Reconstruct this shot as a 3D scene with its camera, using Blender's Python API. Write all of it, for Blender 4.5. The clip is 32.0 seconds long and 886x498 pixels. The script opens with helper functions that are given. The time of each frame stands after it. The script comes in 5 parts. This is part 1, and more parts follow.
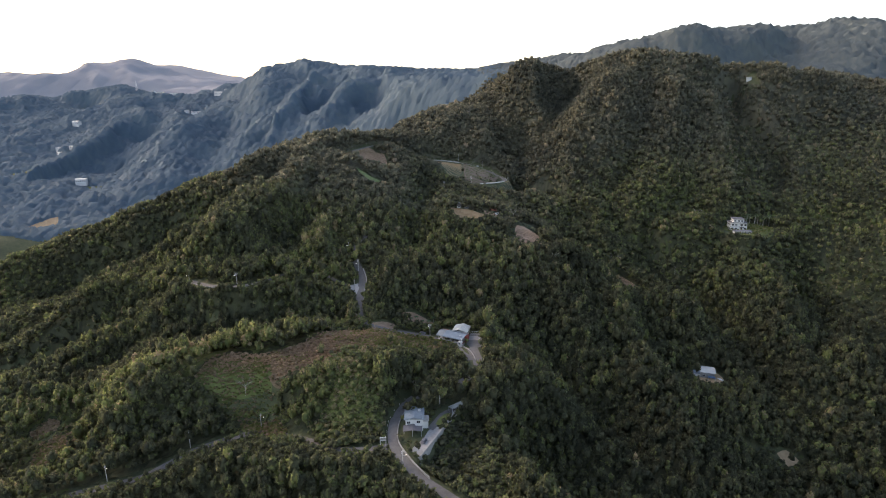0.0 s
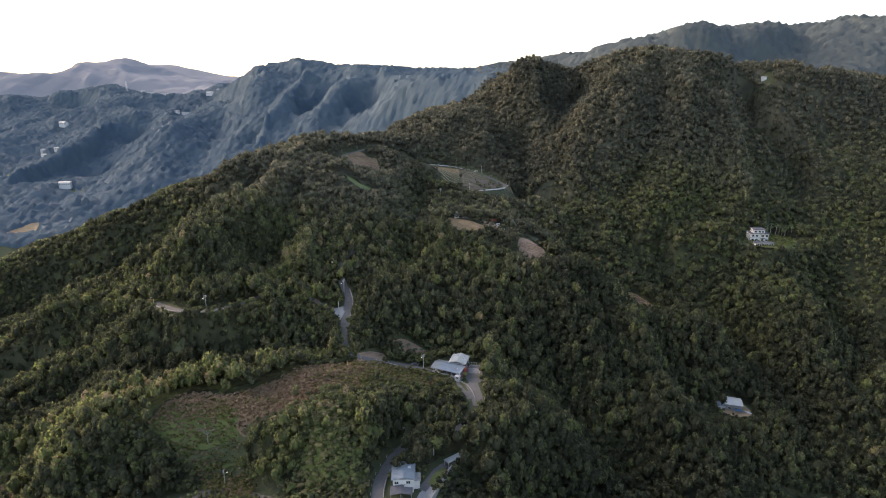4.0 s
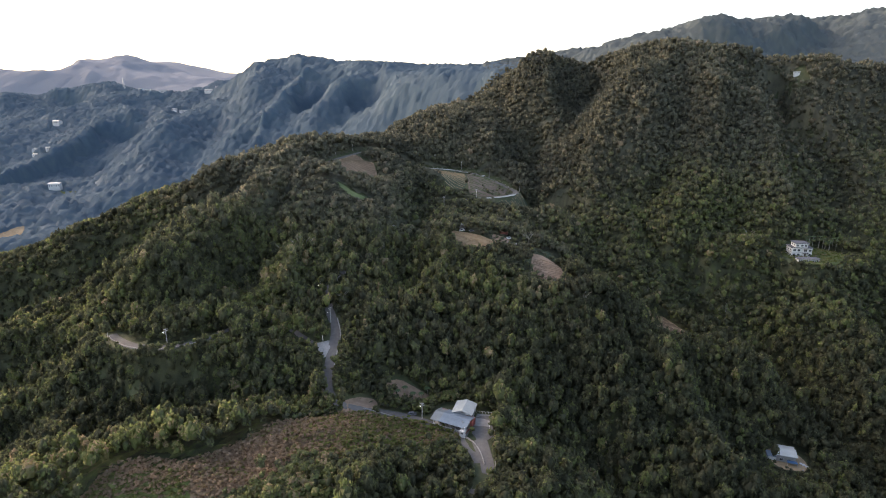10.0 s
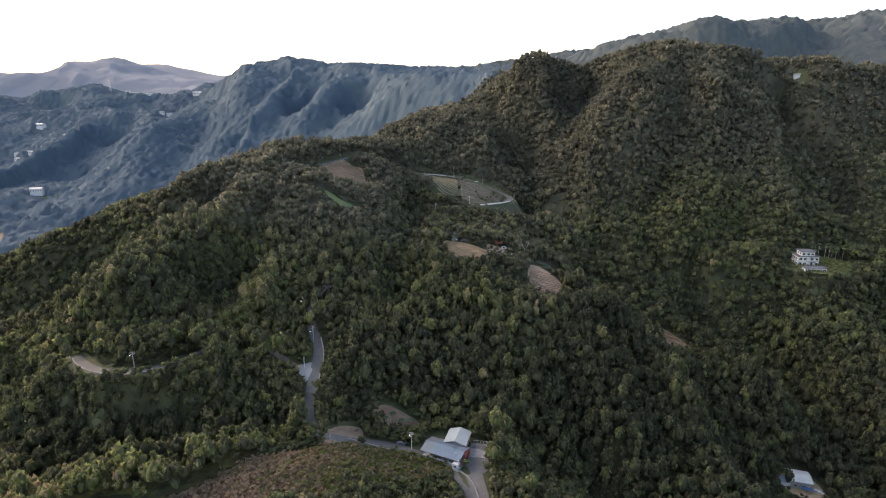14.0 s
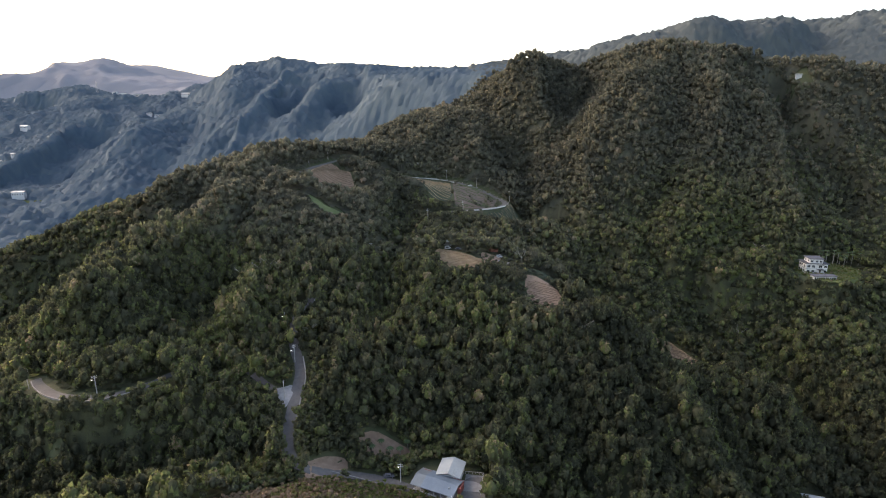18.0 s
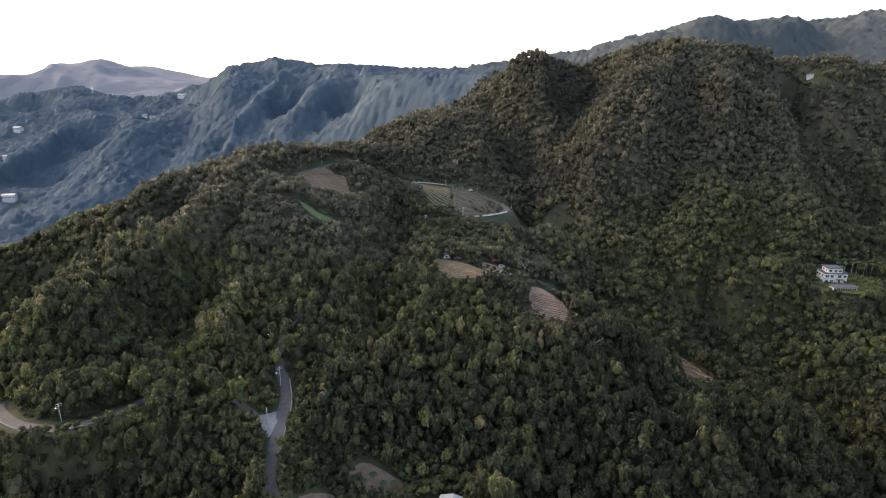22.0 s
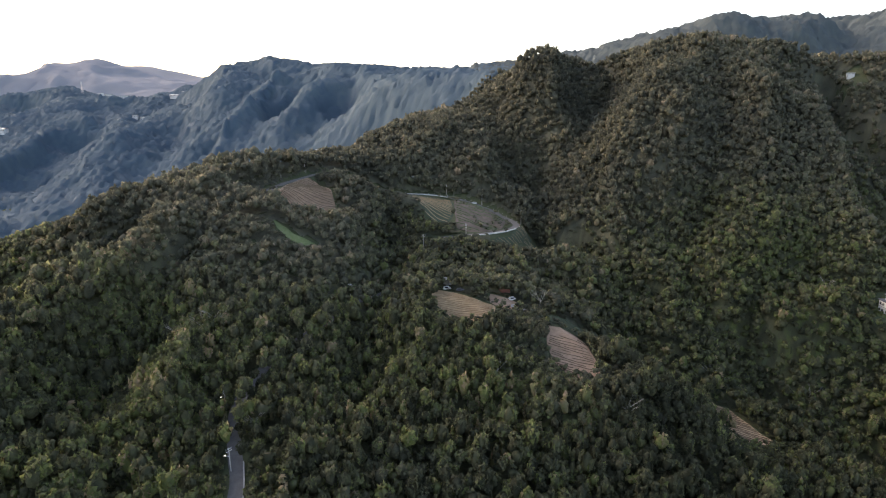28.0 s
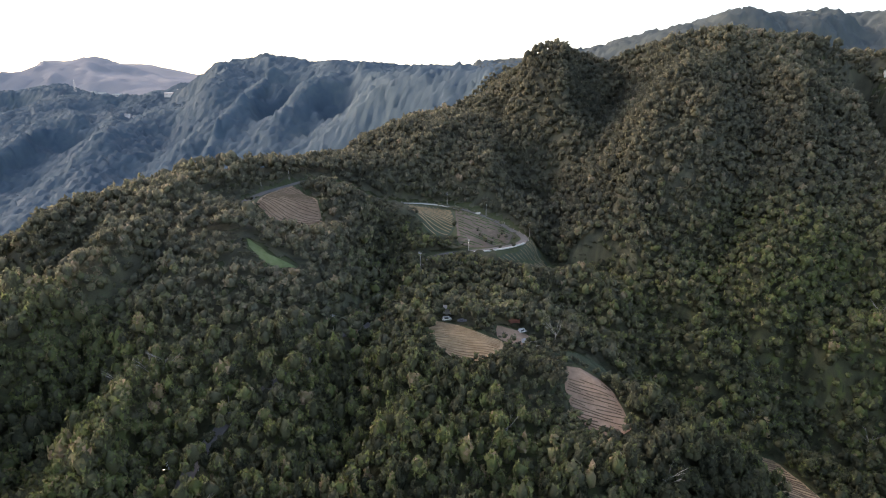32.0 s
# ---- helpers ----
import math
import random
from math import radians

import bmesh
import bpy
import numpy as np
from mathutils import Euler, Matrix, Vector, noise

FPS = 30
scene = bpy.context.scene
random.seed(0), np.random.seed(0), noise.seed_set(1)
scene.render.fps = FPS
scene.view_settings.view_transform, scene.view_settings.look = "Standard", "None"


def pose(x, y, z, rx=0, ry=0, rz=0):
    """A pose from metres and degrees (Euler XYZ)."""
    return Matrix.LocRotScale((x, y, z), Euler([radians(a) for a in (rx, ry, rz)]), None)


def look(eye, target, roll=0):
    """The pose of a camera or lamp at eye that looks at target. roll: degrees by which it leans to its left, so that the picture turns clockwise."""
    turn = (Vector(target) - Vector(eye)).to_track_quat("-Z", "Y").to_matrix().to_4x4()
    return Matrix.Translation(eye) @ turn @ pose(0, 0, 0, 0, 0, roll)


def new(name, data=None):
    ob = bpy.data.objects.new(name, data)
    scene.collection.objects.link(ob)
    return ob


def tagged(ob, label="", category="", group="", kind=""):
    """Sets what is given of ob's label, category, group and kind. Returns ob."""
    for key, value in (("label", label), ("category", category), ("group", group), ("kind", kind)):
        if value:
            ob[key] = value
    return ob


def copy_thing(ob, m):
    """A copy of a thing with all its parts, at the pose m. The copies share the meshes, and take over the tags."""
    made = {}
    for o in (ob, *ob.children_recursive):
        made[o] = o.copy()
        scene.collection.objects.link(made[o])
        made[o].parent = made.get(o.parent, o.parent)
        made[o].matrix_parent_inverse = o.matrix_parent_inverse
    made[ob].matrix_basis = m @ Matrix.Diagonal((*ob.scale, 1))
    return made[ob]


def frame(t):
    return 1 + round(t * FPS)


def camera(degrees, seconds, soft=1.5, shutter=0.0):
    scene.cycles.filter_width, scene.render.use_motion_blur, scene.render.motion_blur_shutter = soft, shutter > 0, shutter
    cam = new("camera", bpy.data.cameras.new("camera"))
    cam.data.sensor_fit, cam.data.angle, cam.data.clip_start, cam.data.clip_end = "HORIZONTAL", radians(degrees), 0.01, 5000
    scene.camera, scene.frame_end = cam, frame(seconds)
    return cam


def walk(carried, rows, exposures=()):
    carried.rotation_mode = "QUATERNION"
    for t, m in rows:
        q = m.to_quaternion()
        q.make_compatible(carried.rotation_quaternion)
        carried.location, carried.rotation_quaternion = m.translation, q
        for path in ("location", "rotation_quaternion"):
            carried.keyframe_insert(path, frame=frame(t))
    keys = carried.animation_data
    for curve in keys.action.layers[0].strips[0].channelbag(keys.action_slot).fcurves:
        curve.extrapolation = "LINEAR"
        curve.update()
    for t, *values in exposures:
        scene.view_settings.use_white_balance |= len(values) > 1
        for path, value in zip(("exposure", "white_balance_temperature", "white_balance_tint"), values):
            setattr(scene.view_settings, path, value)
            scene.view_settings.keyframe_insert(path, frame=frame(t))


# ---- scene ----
cam = camera(76.6, 32.0, soft=1.1)
METRES, EYE, TILT, LEAN, TURN = 250.0, 300.0, -15.2, 0.0, 0.0
ROWS = [
    (0.0, 0.0, 0.0, 0.0, 0.0, 0.0, -0.0),
    (0.5, 0.0008, 0.0197, 0.0049, -0.15, 0.05, 0.03),
    (1.0, 0.0016, 0.0395, 0.01, -0.29, 0.1, 0.07),
    (1.5, 0.0026, 0.0593, 0.0152, -0.36, 0.11, 0.08),
    (2.0, 0.0032, 0.0792, 0.0206, -0.4, 0.13, 0.06),
    (2.5, 0.0039, 0.0991, 0.0261, -0.4, 0.17, 0.06),
    (3.0, 0.0049, 0.1189, 0.0318, -0.38, 0.16, 0.05),
    (3.5, 0.0058, 0.1389, 0.0376, -0.32, 0.1, 0.05),
    (5.5, 0.0066, 0.2194, 0.0608, 0.29, -0.25, -0.15),
    (6.0, 0.0075, 0.2396, 0.0661, 0.34, -0.32, -0.16),
    (6.5, 0.008, 0.2598, 0.0715, 0.37, -0.36, -0.18),
    (7.0, 0.0088, 0.2798, 0.077, 0.43, -0.39, -0.19),
    (7.5, 0.0091, 0.3001, 0.0824, 0.73, -0.41, -0.25),
    (8.0, 0.0096, 0.3152, 0.0866, 0.65, -0.37, -0.21),
    (8.5, 0.0099, 0.3251, 0.0892, 0.51, -0.32, -0.16),
    (9.0, 0.0103, 0.335, 0.0919, 0.36, -0.29, -0.12),
    (9.5, 0.0107, 0.3448, 0.0947, 0.32, -0.27, -0.09),
    (10.0, 0.0111, 0.3546, 0.0974, 0.33, -0.24, -0.08),
    (10.5, 0.0115, 0.3645, 0.1003, 0.33, -0.2, -0.07),
    (11.0, 0.0119, 0.3743, 0.1031, 0.34, -0.17, -0.06),
    (11.5, 0.0123, 0.3841, 0.1056, 0.2, -0.12, -0.01),
    (12.0, 0.0128, 0.3938, 0.1084, 0.02, -0.06, 0.03),
    (12.5, 0.0134, 0.4036, 0.1107, -0.28, -0.03, 0.11),
    (13.0, 0.0139, 0.4134, 0.1134, -0.43, 0.01, 0.14),
    (13.5, 0.0142, 0.4234, 0.1162, -0.45, 0.03, 0.15),
    (14.0, 0.0145, 0.4335, 0.1188, -0.38, 0.01, 0.12),
    (14.5, 0.0148, 0.4437, 0.1217, -0.07, -0.03, 0.05),
    (16.5, 0.0175, 0.4835, 0.1306, -0.12, 0.05, 0.12),
    (17.0, 0.0181, 0.4934, 0.133, -0.79, 0.09, 0.23),
    (17.5, 0.0184, 0.5025, 0.1353, -0.91, 0.11, 0.27),
    (18.0, 0.0189, 0.5124, 0.1378, -1.02, 0.14, 0.31),
    (18.5, 0.0192, 0.5224, 0.1402, -1.09, 0.16, 0.31),
    (19.0, 0.0197, 0.5323, 0.1428, -1.09, 0.17, 0.31),
    (19.5, 0.0202, 0.5422, 0.1454, -1.08, 0.18, 0.31),
    (20.0, 0.0206, 0.552, 0.1481, -1.07, 0.2, 0.31),
    (20.5, 0.021, 0.562, 0.1506, -1.06, 0.24, 0.31),
    (21.0, 0.0213, 0.5718, 0.1532, -1.08, 0.24, 0.31),
    (21.5, 0.0218, 0.5817, 0.1558, -1.07, 0.26, 0.31),
    (22.0, 0.0221, 0.5917, 0.1583, -1.07, 0.26, 0.31),
    (22.5, 0.0226, 0.6016, 0.1608, -1.07, 0.28, 0.32),
    (23.0, 0.0231, 0.6113, 0.1635, -1.08, 0.27, 0.32),
    (23.5, 0.0236, 0.6245, 0.167, -1.09, 0.28, 0.34),
    (24.0, 0.0244, 0.6443, 0.1723, -1.15, 0.31, 0.36),
    (24.5, 0.025, 0.6642, 0.1777, -1.16, 0.34, 0.36),
    (25.0, 0.026, 0.6843, 0.1832, -1.14, 0.32, 0.34),
    (25.5, 0.0269, 0.7043, 0.1888, -1.05, 0.28, 0.3),
    (27.5, 0.0288, 0.7844, 0.2113, -0.91, 0.29, 0.2),
    (28.0, 0.0296, 0.8042, 0.2166, -0.93, 0.34, 0.21),
    (28.5, 0.0303, 0.8241, 0.2224, -0.95, 0.36, 0.19),
    (29.0, 0.0311, 0.844, 0.228, -0.93, 0.36, 0.17),
    (29.5, 0.0322, 0.8639, 0.2337, -0.89, 0.35, 0.14),
    (30.0, 0.0328, 0.8839, 0.2395, -0.88, 0.36, 0.12),
    (30.5, 0.0335, 0.904, 0.2449, -0.87, 0.31, 0.09),
    (31.0, 0.0344, 0.9241, 0.2504, -0.87, 0.28, 0.08),
    (31.5, 0.0355, 0.9442, 0.2557, -0.87, 0.26, 0.08),
    (32.0, 0.0364, 0.9644, 0.2611, -0.77, 0.22, 0.06),
]
walk(cam, [(t, pose(0, 0, EYE, TILT, LEAN, TURN) @ pose(METRES * x, METRES * y, METRES * z, 90 + pitch, roll, yaw)) for t, x, y, z, yaw, pitch, roll in ROWS], exposures=[(0.0, 1.89, 7700.0, 19.0), (3.0, 1.88, 7700.0, 19.0), (6.5, 1.97, 7700.0, 19.0), (14.0, 1.94, 7700.0, 19.0), (18.0, 1.89, 7700.0, 19.0), (25.0, 1.88, 7700.0, 19.0), (29.0, 1.95, 7700.0, 19.0), (32.0, 2.02, 7700.0, 19.0)])

# ---- light ----
SUN_AZ, SUN_EL = -58.0, 24.0        # degrees from +y towards +x, and above the horizon
world = bpy.data.worlds.new("world")
scene.world = world
world.use_nodes = True
wn = world.node_tree.nodes
wn.clear()
w_out = wn.new("ShaderNodeOutputWorld")
w_bg = wn.new("ShaderNodeBackground")
w_sky = wn.new("ShaderNodeTexSky")
w_sky.sky_type = "NISHITA"
w_sky.sun_disc = False
w_sky.sun_elevation = radians(SUN_EL)
w_sky.sun_rotation = radians(SUN_AZ)
w_sky.altitude = 400
w_sky.air_density, w_sky.dust_density, w_sky.ozone_density = 1.0, 2.0, 1.0
w_bg.inputs["Strength"].default_value = 0.15
world.node_tree.links.new(w_sky.outputs[0], w_bg.inputs[0])
world.node_tree.links.new(w_bg.outputs[0], w_out.inputs[0])
sun = new("sun", bpy.data.lights.new("sun", "SUN"))
sun.data.energy, sun.data.angle, sun.data.color = 1.0, radians(54), (1.0, 0.91, 0.8)
sun_way = Vector((math.sin(radians(SUN_AZ)) * math.cos(radians(SUN_EL)), math.cos(radians(SUN_AZ)) * math.cos(radians(SUN_EL)), math.sin(radians(SUN_EL))))
sun.matrix_world = look(sun_way * 1000, (0, 0, 0))


# ---- materials ----
def material(name, stops, scale=1.0, rough=0.9, bump=0.3, bump_scale=4.0, metal=0.0, spot=None, attribute="", detail=6.0, spec=0.3, thin=0.0, dry=None, vary=0.6):
    """A surface whose colour runs through stops over two noises; scale in cycles a metre."""
    m = bpy.data.materials.new(name)
    m.use_nodes = True
    nt = m.node_tree
    bsdf = nt.nodes["Principled BSDF"]
    bsdf.inputs["Roughness"].default_value = rough
    bsdf.inputs["Metallic"].default_value = metal
    bsdf.inputs["Specular IOR Level"].default_value = spec
    geo = nt.nodes.new("ShaderNodeNewGeometry")
    n1 = nt.nodes.new("ShaderNodeTexNoise")
    n1.inputs["Scale"].default_value = scale
    n1.inputs["Detail"].default_value = detail
    n1.inputs["Roughness"].default_value = 0.65
    n2 = nt.nodes.new("ShaderNodeTexNoise")
    n2.inputs["Scale"].default_value = scale * 0.13
    n2.inputs["Detail"].default_value = 3
    for n in (n1, n2):
        nt.links.new(geo.outputs["Position"], n.inputs["Vector"])
    mix = nt.nodes.new("ShaderNodeMath")
    mix.operation = "MULTIPLY_ADD"
    mix.inputs[1].default_value = 0.55
    half = nt.nodes.new("ShaderNodeMath")
    half.operation = "MULTIPLY"
    half.inputs[1].default_value = 0.45
    nt.links.new(n1.outputs[0], mix.inputs[0])
    nt.links.new(n2.outputs[0], half.inputs[0])
    nt.links.new(half.outputs[0], mix.inputs[2])
    drive = mix.outputs[0]
    if attribute:
        at = nt.nodes.new("ShaderNodeAttribute")
        at.attribute_name = attribute
        ma = nt.nodes.new("ShaderNodeMath")
        ma.operation = "MULTIPLY_ADD"
        ma.inputs[1].default_value = vary
        sub = nt.nodes.new("ShaderNodeMath")
        sub.operation = "SUBTRACT"
        sub.inputs[1].default_value = vary / 2
        nt.links.new(at.outputs["Fac"], sub.inputs[0])
        nt.links.new(drive, ma.inputs[0])
        nt.links.new(sub.outputs[0], ma.inputs[2])
        drive = ma.outputs[0]
    ramp = nt.nodes.new("ShaderNodeValToRGB")
    el = ramp.color_ramp.elements
    lo, hi = (0.0, 1.0) if attribute else (0.3, 0.7)
    for k, c in enumerate(stops):
        p = lo + (hi - lo) * (c[3] if len(c) > 3 else k / max(1, len(stops) - 1))
        e = el[k] if k < 2 else el.new(p)
        e.position = p
        e.color = (*c[:3], 1)
    nt.links.new(drive, ramp.inputs[0])
    colour = ramp.outputs[0]
    if dry:
        da = nt.nodes.new("ShaderNodeAttribute")
        da.attribute_name = "dry"
        mc = nt.nodes.new("ShaderNodeMix")
        mc.data_type = "RGBA"
        r2 = nt.nodes.new("ShaderNodeValToRGB")
        for k, c in enumerate(dry):
            e = r2.color_ramp.elements[k] if k < 2 else r2.color_ramp.elements.new(c[3])
            e.position, e.color = c[3], (*c[:3], 1)
        nt.links.new(drive, r2.inputs[0])
        nt.links.new(da.outputs["Fac"], mc.inputs["Factor"])
        nt.links.new(colour, mc.inputs["A"])
        nt.links.new(r2.outputs[0], mc.inputs["B"])
        colour = mc.outputs["Result"]
    nt.links.new(colour, bsdf.inputs["Base Color"])
    if thin:
        tr = nt.nodes.new("ShaderNodeBsdfTranslucent")
        mx = nt.nodes.new("ShaderNodeMixShader")
        mx.inputs[0].default_value = thin
        nt.links.new(colour, tr.inputs["Color"])
        nt.links.new(bsdf.outputs[0], mx.inputs[1])
        nt.links.new(tr.outputs[0], mx.inputs[2])
        nt.links.new(mx.outputs[0], nt.nodes["Material Output"].inputs["Surface"])
    if bump:
        b = nt.nodes.new("ShaderNodeBump")
        b.inputs["Strength"].default_value = bump
        b.inputs["Distance"].default_value = 0.5 / bump_scale
        n3 = nt.nodes.new("ShaderNodeTexNoise")
        n3.inputs["Scale"].default_value = bump_scale
        n3.inputs["Detail"].default_value = 4
        nt.links.new(geo.outputs["Position"], n3.inputs["Vector"])
        nt.links.new(n3.outputs[0], b.inputs["Height"])
        nt.links.new(b.outputs[0], bsdf.inputs["Normal"])
    return m


M_GROUND = material("undergrowth", [(0.03, 0.04, 0.02), (0.055, 0.065, 0.03), (0.09, 0.085, 0.045)], 0.25, bump=0.6, bump_scale=1.0)
# The dry ramp is greyer and paler: part dry foliage, part painted haze.
M_LEAF = material("broadleaf", [(0.046, 0.051, 0.03, 0), (0.076, 0.081, 0.046, 0.2), (0.105, 0.112, 0.06, 0.4), (0.122, 0.15, 0.056, 0.54), (0.165, 0.188, 0.07, 0.7), (0.215, 0.2, 0.095, 0.86), (0.28, 0.215, 0.14, 1)], 1.5, bump=1.0, bump_scale=1.5, attribute="tint", rough=0.85, thin=0.52, vary=1.0, dry=[(0.066, 0.068, 0.052, 0), (0.116, 0.117, 0.086, 0.3), (0.165, 0.16, 0.112, 0.6), (0.27, 0.225, 0.17, 1)])
M_TUFT = material("tall_grass", [(0.085, 0.115, 0.03, 0), (0.14, 0.15, 0.05, 0.3), (0.23, 0.165, 0.11, 0.55), (0.31, 0.23, 0.16, 1)], 0.12, bump=0, attribute="tint", rough=0.9, thin=0.55)
# Distance haze is painted into these four base colours as blue and grey.
M_RANGE_HAZE = material("far_range_haze", [(0.26, 0.275, 0.305), (0.28, 0.295, 0.325), (0.3, 0.315, 0.34)], 0.01, bump=0, thin=0.4)
M_FLOOR_HAZE = material("canopy_haze", [(0.082, 0.143, 0.19), (0.104, 0.17, 0.21), (0.128, 0.19, 0.215)], 0.05, bump=0.5, bump_scale=0.15, rough=0.9)
M_LEAF_FAR_HAZE = material("broadleaf_far_haze", [(0.078, 0.128, 0.172, 0), (0.102, 0.155, 0.194, 0.5), (0.134, 0.184, 0.202, 1)], 0.05, bump=0, attribute="tint", rough=0.95, thin=0.48, vary=0.8)
M_LEAF_RANGE_HAZE = material("broadleaf_range_haze", [(0.08, 0.104, 0.112, 0), (0.102, 0.126, 0.128, 0.5), (0.132, 0.15, 0.138, 1)], 0.05, bump=0, attribute="tint", rough=0.95, thin=0.4, vary=0.8)
M_BARK = material("bark", [(0.05, 0.042, 0.035), (0.14, 0.12, 0.1)], 3.0)
M_ASPHALT = material("asphalt", [(0.075, 0.071, 0.067), (0.112, 0.106, 0.099), (0.15, 0.142, 0.131)], 0.6, rough=0.85, bump=0.1, bump_scale=12)
M_CONCRETE = material("concrete", [(0.16, 0.16, 0.15), (0.25, 0.245, 0.23), (0.33, 0.325, 0.31)], 0.8, rough=0.9, bump=0.15, bump_scale=10)
M_SOIL = material("bare_soil", [(0.15, 0.098, 0.068), (0.24, 0.16, 0.108), (0.33, 0.235, 0.165)], 0.5, bump=0.6, bump_scale=3)
M_STRAW = material("dry_soil", [(0.17, 0.12, 0.065), (0.27, 0.195, 0.115), (0.36, 0.27, 0.165)], 0.4, bump=0.6, bump_scale=3)
M_TEA = material("tea_bush", [(0.029, 0.048, 0.022), (0.056, 0.088, 0.035), (0.096, 0.128, 0.056)], 2.0, bump=0.8, bump_scale=5)
M_TEA_DRY = material("dry_tea", [(0.15, 0.1, 0.055), (0.21, 0.145, 0.085), (0.27, 0.195, 0.12)], 2.0, bump=0.8, bump_scale=5)
M_EARTH_ROW = material("row_soil", [(0.09, 0.065, 0.04), (0.14, 0.1, 0.065), (0.18, 0.135, 0.09)], 1.2, bump=0.8, bump_scale=5)
M_PALEGRASS = material("pale_grass", [(0.07, 0.1, 0.035), (0.11, 0.14, 0.06), (0.15, 0.17, 0.085)], 0.6, bump=0.7, bump_scale=3)
M_TEA_DARK = material("dark_tea", [(0.034, 0.046, 0.028), (0.05, 0.064, 0.04), (0.068, 0.08, 0.05)], 1.5, bump=0.8, bump_scale=4)
M_SOIL_DULL = material("stony_soil", [(0.06, 0.056, 0.04), (0.095, 0.078, 0.06), (0.165, 0.122, 0.1)], 0.35, bump=0.7, bump_scale=2)
M_GRASS = material("grass", [(0.056, 0.078, 0.023), (0.092, 0.112, 0.035), (0.138, 0.148, 0.055)], 0.5, bump=0.7, bump_scale=3)
M_DRYGRASS = material("dry_grass", [(0.1, 0.085, 0.045), (0.15, 0.11, 0.07), (0.19, 0.135, 0.092), (0.24, 0.175, 0.125)], 0.4, bump=0.8, bump_scale=3)
M_KUDZU = material("creeper", [(0.06, 0.085, 0.024), (0.11, 0.13, 0.04), (0.18, 0.185, 0.065)], 1.2, bump=0.9, bump_scale=2.5)
M_WHITE = material("white_paint", [(0.42, 0.415, 0.4), (0.52, 0.515, 0.495), (0.6, 0.595, 0.575)], 0.5, rough=0.7, bump=0.05, bump_scale=8)
M_ROOF = material("grey_green_sheet", [(0.18, 0.205, 0.19), (0.25, 0.275, 0.26), (0.31, 0.335, 0.32)], 0.3, rough=0.45, bump=0.05, bump_scale=6, metal=0.2)
M_ROOF_PALE = material("pale_sheet", [(0.12, 0.135, 0.135), (0.165, 0.185, 0.185), (0.21, 0.23, 0.23)], 0.3, rough=0.45, bump=0.05, bump_scale=6, metal=0.2)
M_ROOF_WHITE = material("white_sheet", [(0.26, 0.285, 0.27), (0.33, 0.355, 0.34), (0.38, 0.4, 0.385)], 0.3, rough=0.5, bump=0.05, bump_scale=6)
M_ROOF_BLUE = material("blue_grey_sheet", [(0.1, 0.14, 0.17), (0.15, 0.19, 0.22), (0.2, 0.24, 0.27)], 0.3, rough=0.45, bump=0.05, bump_scale=6, metal=0.2)
M_ROOF_DARK = material("dark_tile", [(0.07, 0.07, 0.08), (0.12, 0.12, 0.13)], 0.8, rough=0.7)
M_GLASS = material("window_glass", [(0.02, 0.025, 0.03), (0.035, 0.04, 0.045)], 0.3, rough=0.1, bump=0, spec=0.6)
M_RED = material("red_paint", [(0.2, 0.05, 0.045), (0.28, 0.075, 0.06)], 1.0, rough=0.6)
M_STEEL = material("galvanised", [(0.35, 0.36, 0.37), (0.5, 0.5, 0.5)], 2.0, rough=0.5, metal=0.6)
M_POLE = material("pole_concrete", [(0.3, 0.29, 0.27), (0.42, 0.4, 0.37)], 2.0)


# ---- landform: crest lines and valley lines, with the slopes between them ----
LINES = []


def landform(name, *points):
    LINES.append(np.array(points, float))


landform("spine", (60, 60, 120), (30, 150, 143), (-10, 225, 152), (-40, 255, 169), (-60, 280, 172), (-50, 305, 168), (-55, 345, 180), (-75, 400, 189), (-93, 440, 214), (-105, 500, 241), (-92, 560, 247), (-108, 582, 257), (-70, 620, 252), (-35, 655, 254), (0, 690, 272), (38, 735, 278), (75, 780, 285), (122, 800, 337))
landform("west", (-105, 500, 241), (-122, 480, 243), (-140, 440, 219), (-160, 420, 214), (-190, 410, 198), (-225, 405, 160), (-260, 400, 159), (-320, 390, 115), (-400, 380, 85))
landform("west2", (-108, 582, 257), (-135, 545, 249), (-165, 522, 245), (-205, 528, 222), (-242, 534, 213), (-282, 530, 197), (-328, 540, 174), (-400, 545, 150), (-520, 550, 95), (-680, 560, 60))
landform("grass", (-40, 255, 169), (-75, 266, 168), (-107, 278, 166), (-150, 275, 161), (-200, 262, 117), (-260, 230, 90), (-340, 170, 70))
landform("left_road", (-75, 345, 180), (-110, 345, 187), (-131, 344, 187), (-160, 352, 183), (-185, 356, 160), (-221, 363, 143), (-280, 370, 105), (-340, 380, 90))
landform("knob", (0, 560, 218), (5, 510, 207), (21, 465, 207), (62, 455, 197), (105, 450, 176), (145, 440, 153), (172, 412, 147), (182, 392, 143), (172, 362, 121), (160, 335, 113))
landform("knob_south", (21, 465, 207), (19, 413, 189), (34, 385, 176), (52, 354, 161), (58, 318, 136), (90, 285, 112))
landform("terrace", (-15, 600, 233), (25, 612, 230), (62, 590, 214), (80, 575, 202), (110, 560, 191))
landform("top", (122, 800, 337), (178, 812, 329), (225, 770, 346), (250, 735, 350), (300, 740, 342), (376, 735, 334), (450, 740, 325), (520, 760, 320), (650, 720, 290))
landform("spur_a", (250, 735, 350), (245, 706, 344), (215, 696, 323), (186, 647, 300), (166, 643, 286), (150, 614, 265), (132, 596, 237), (128, 560, 219), (138, 520, 176))
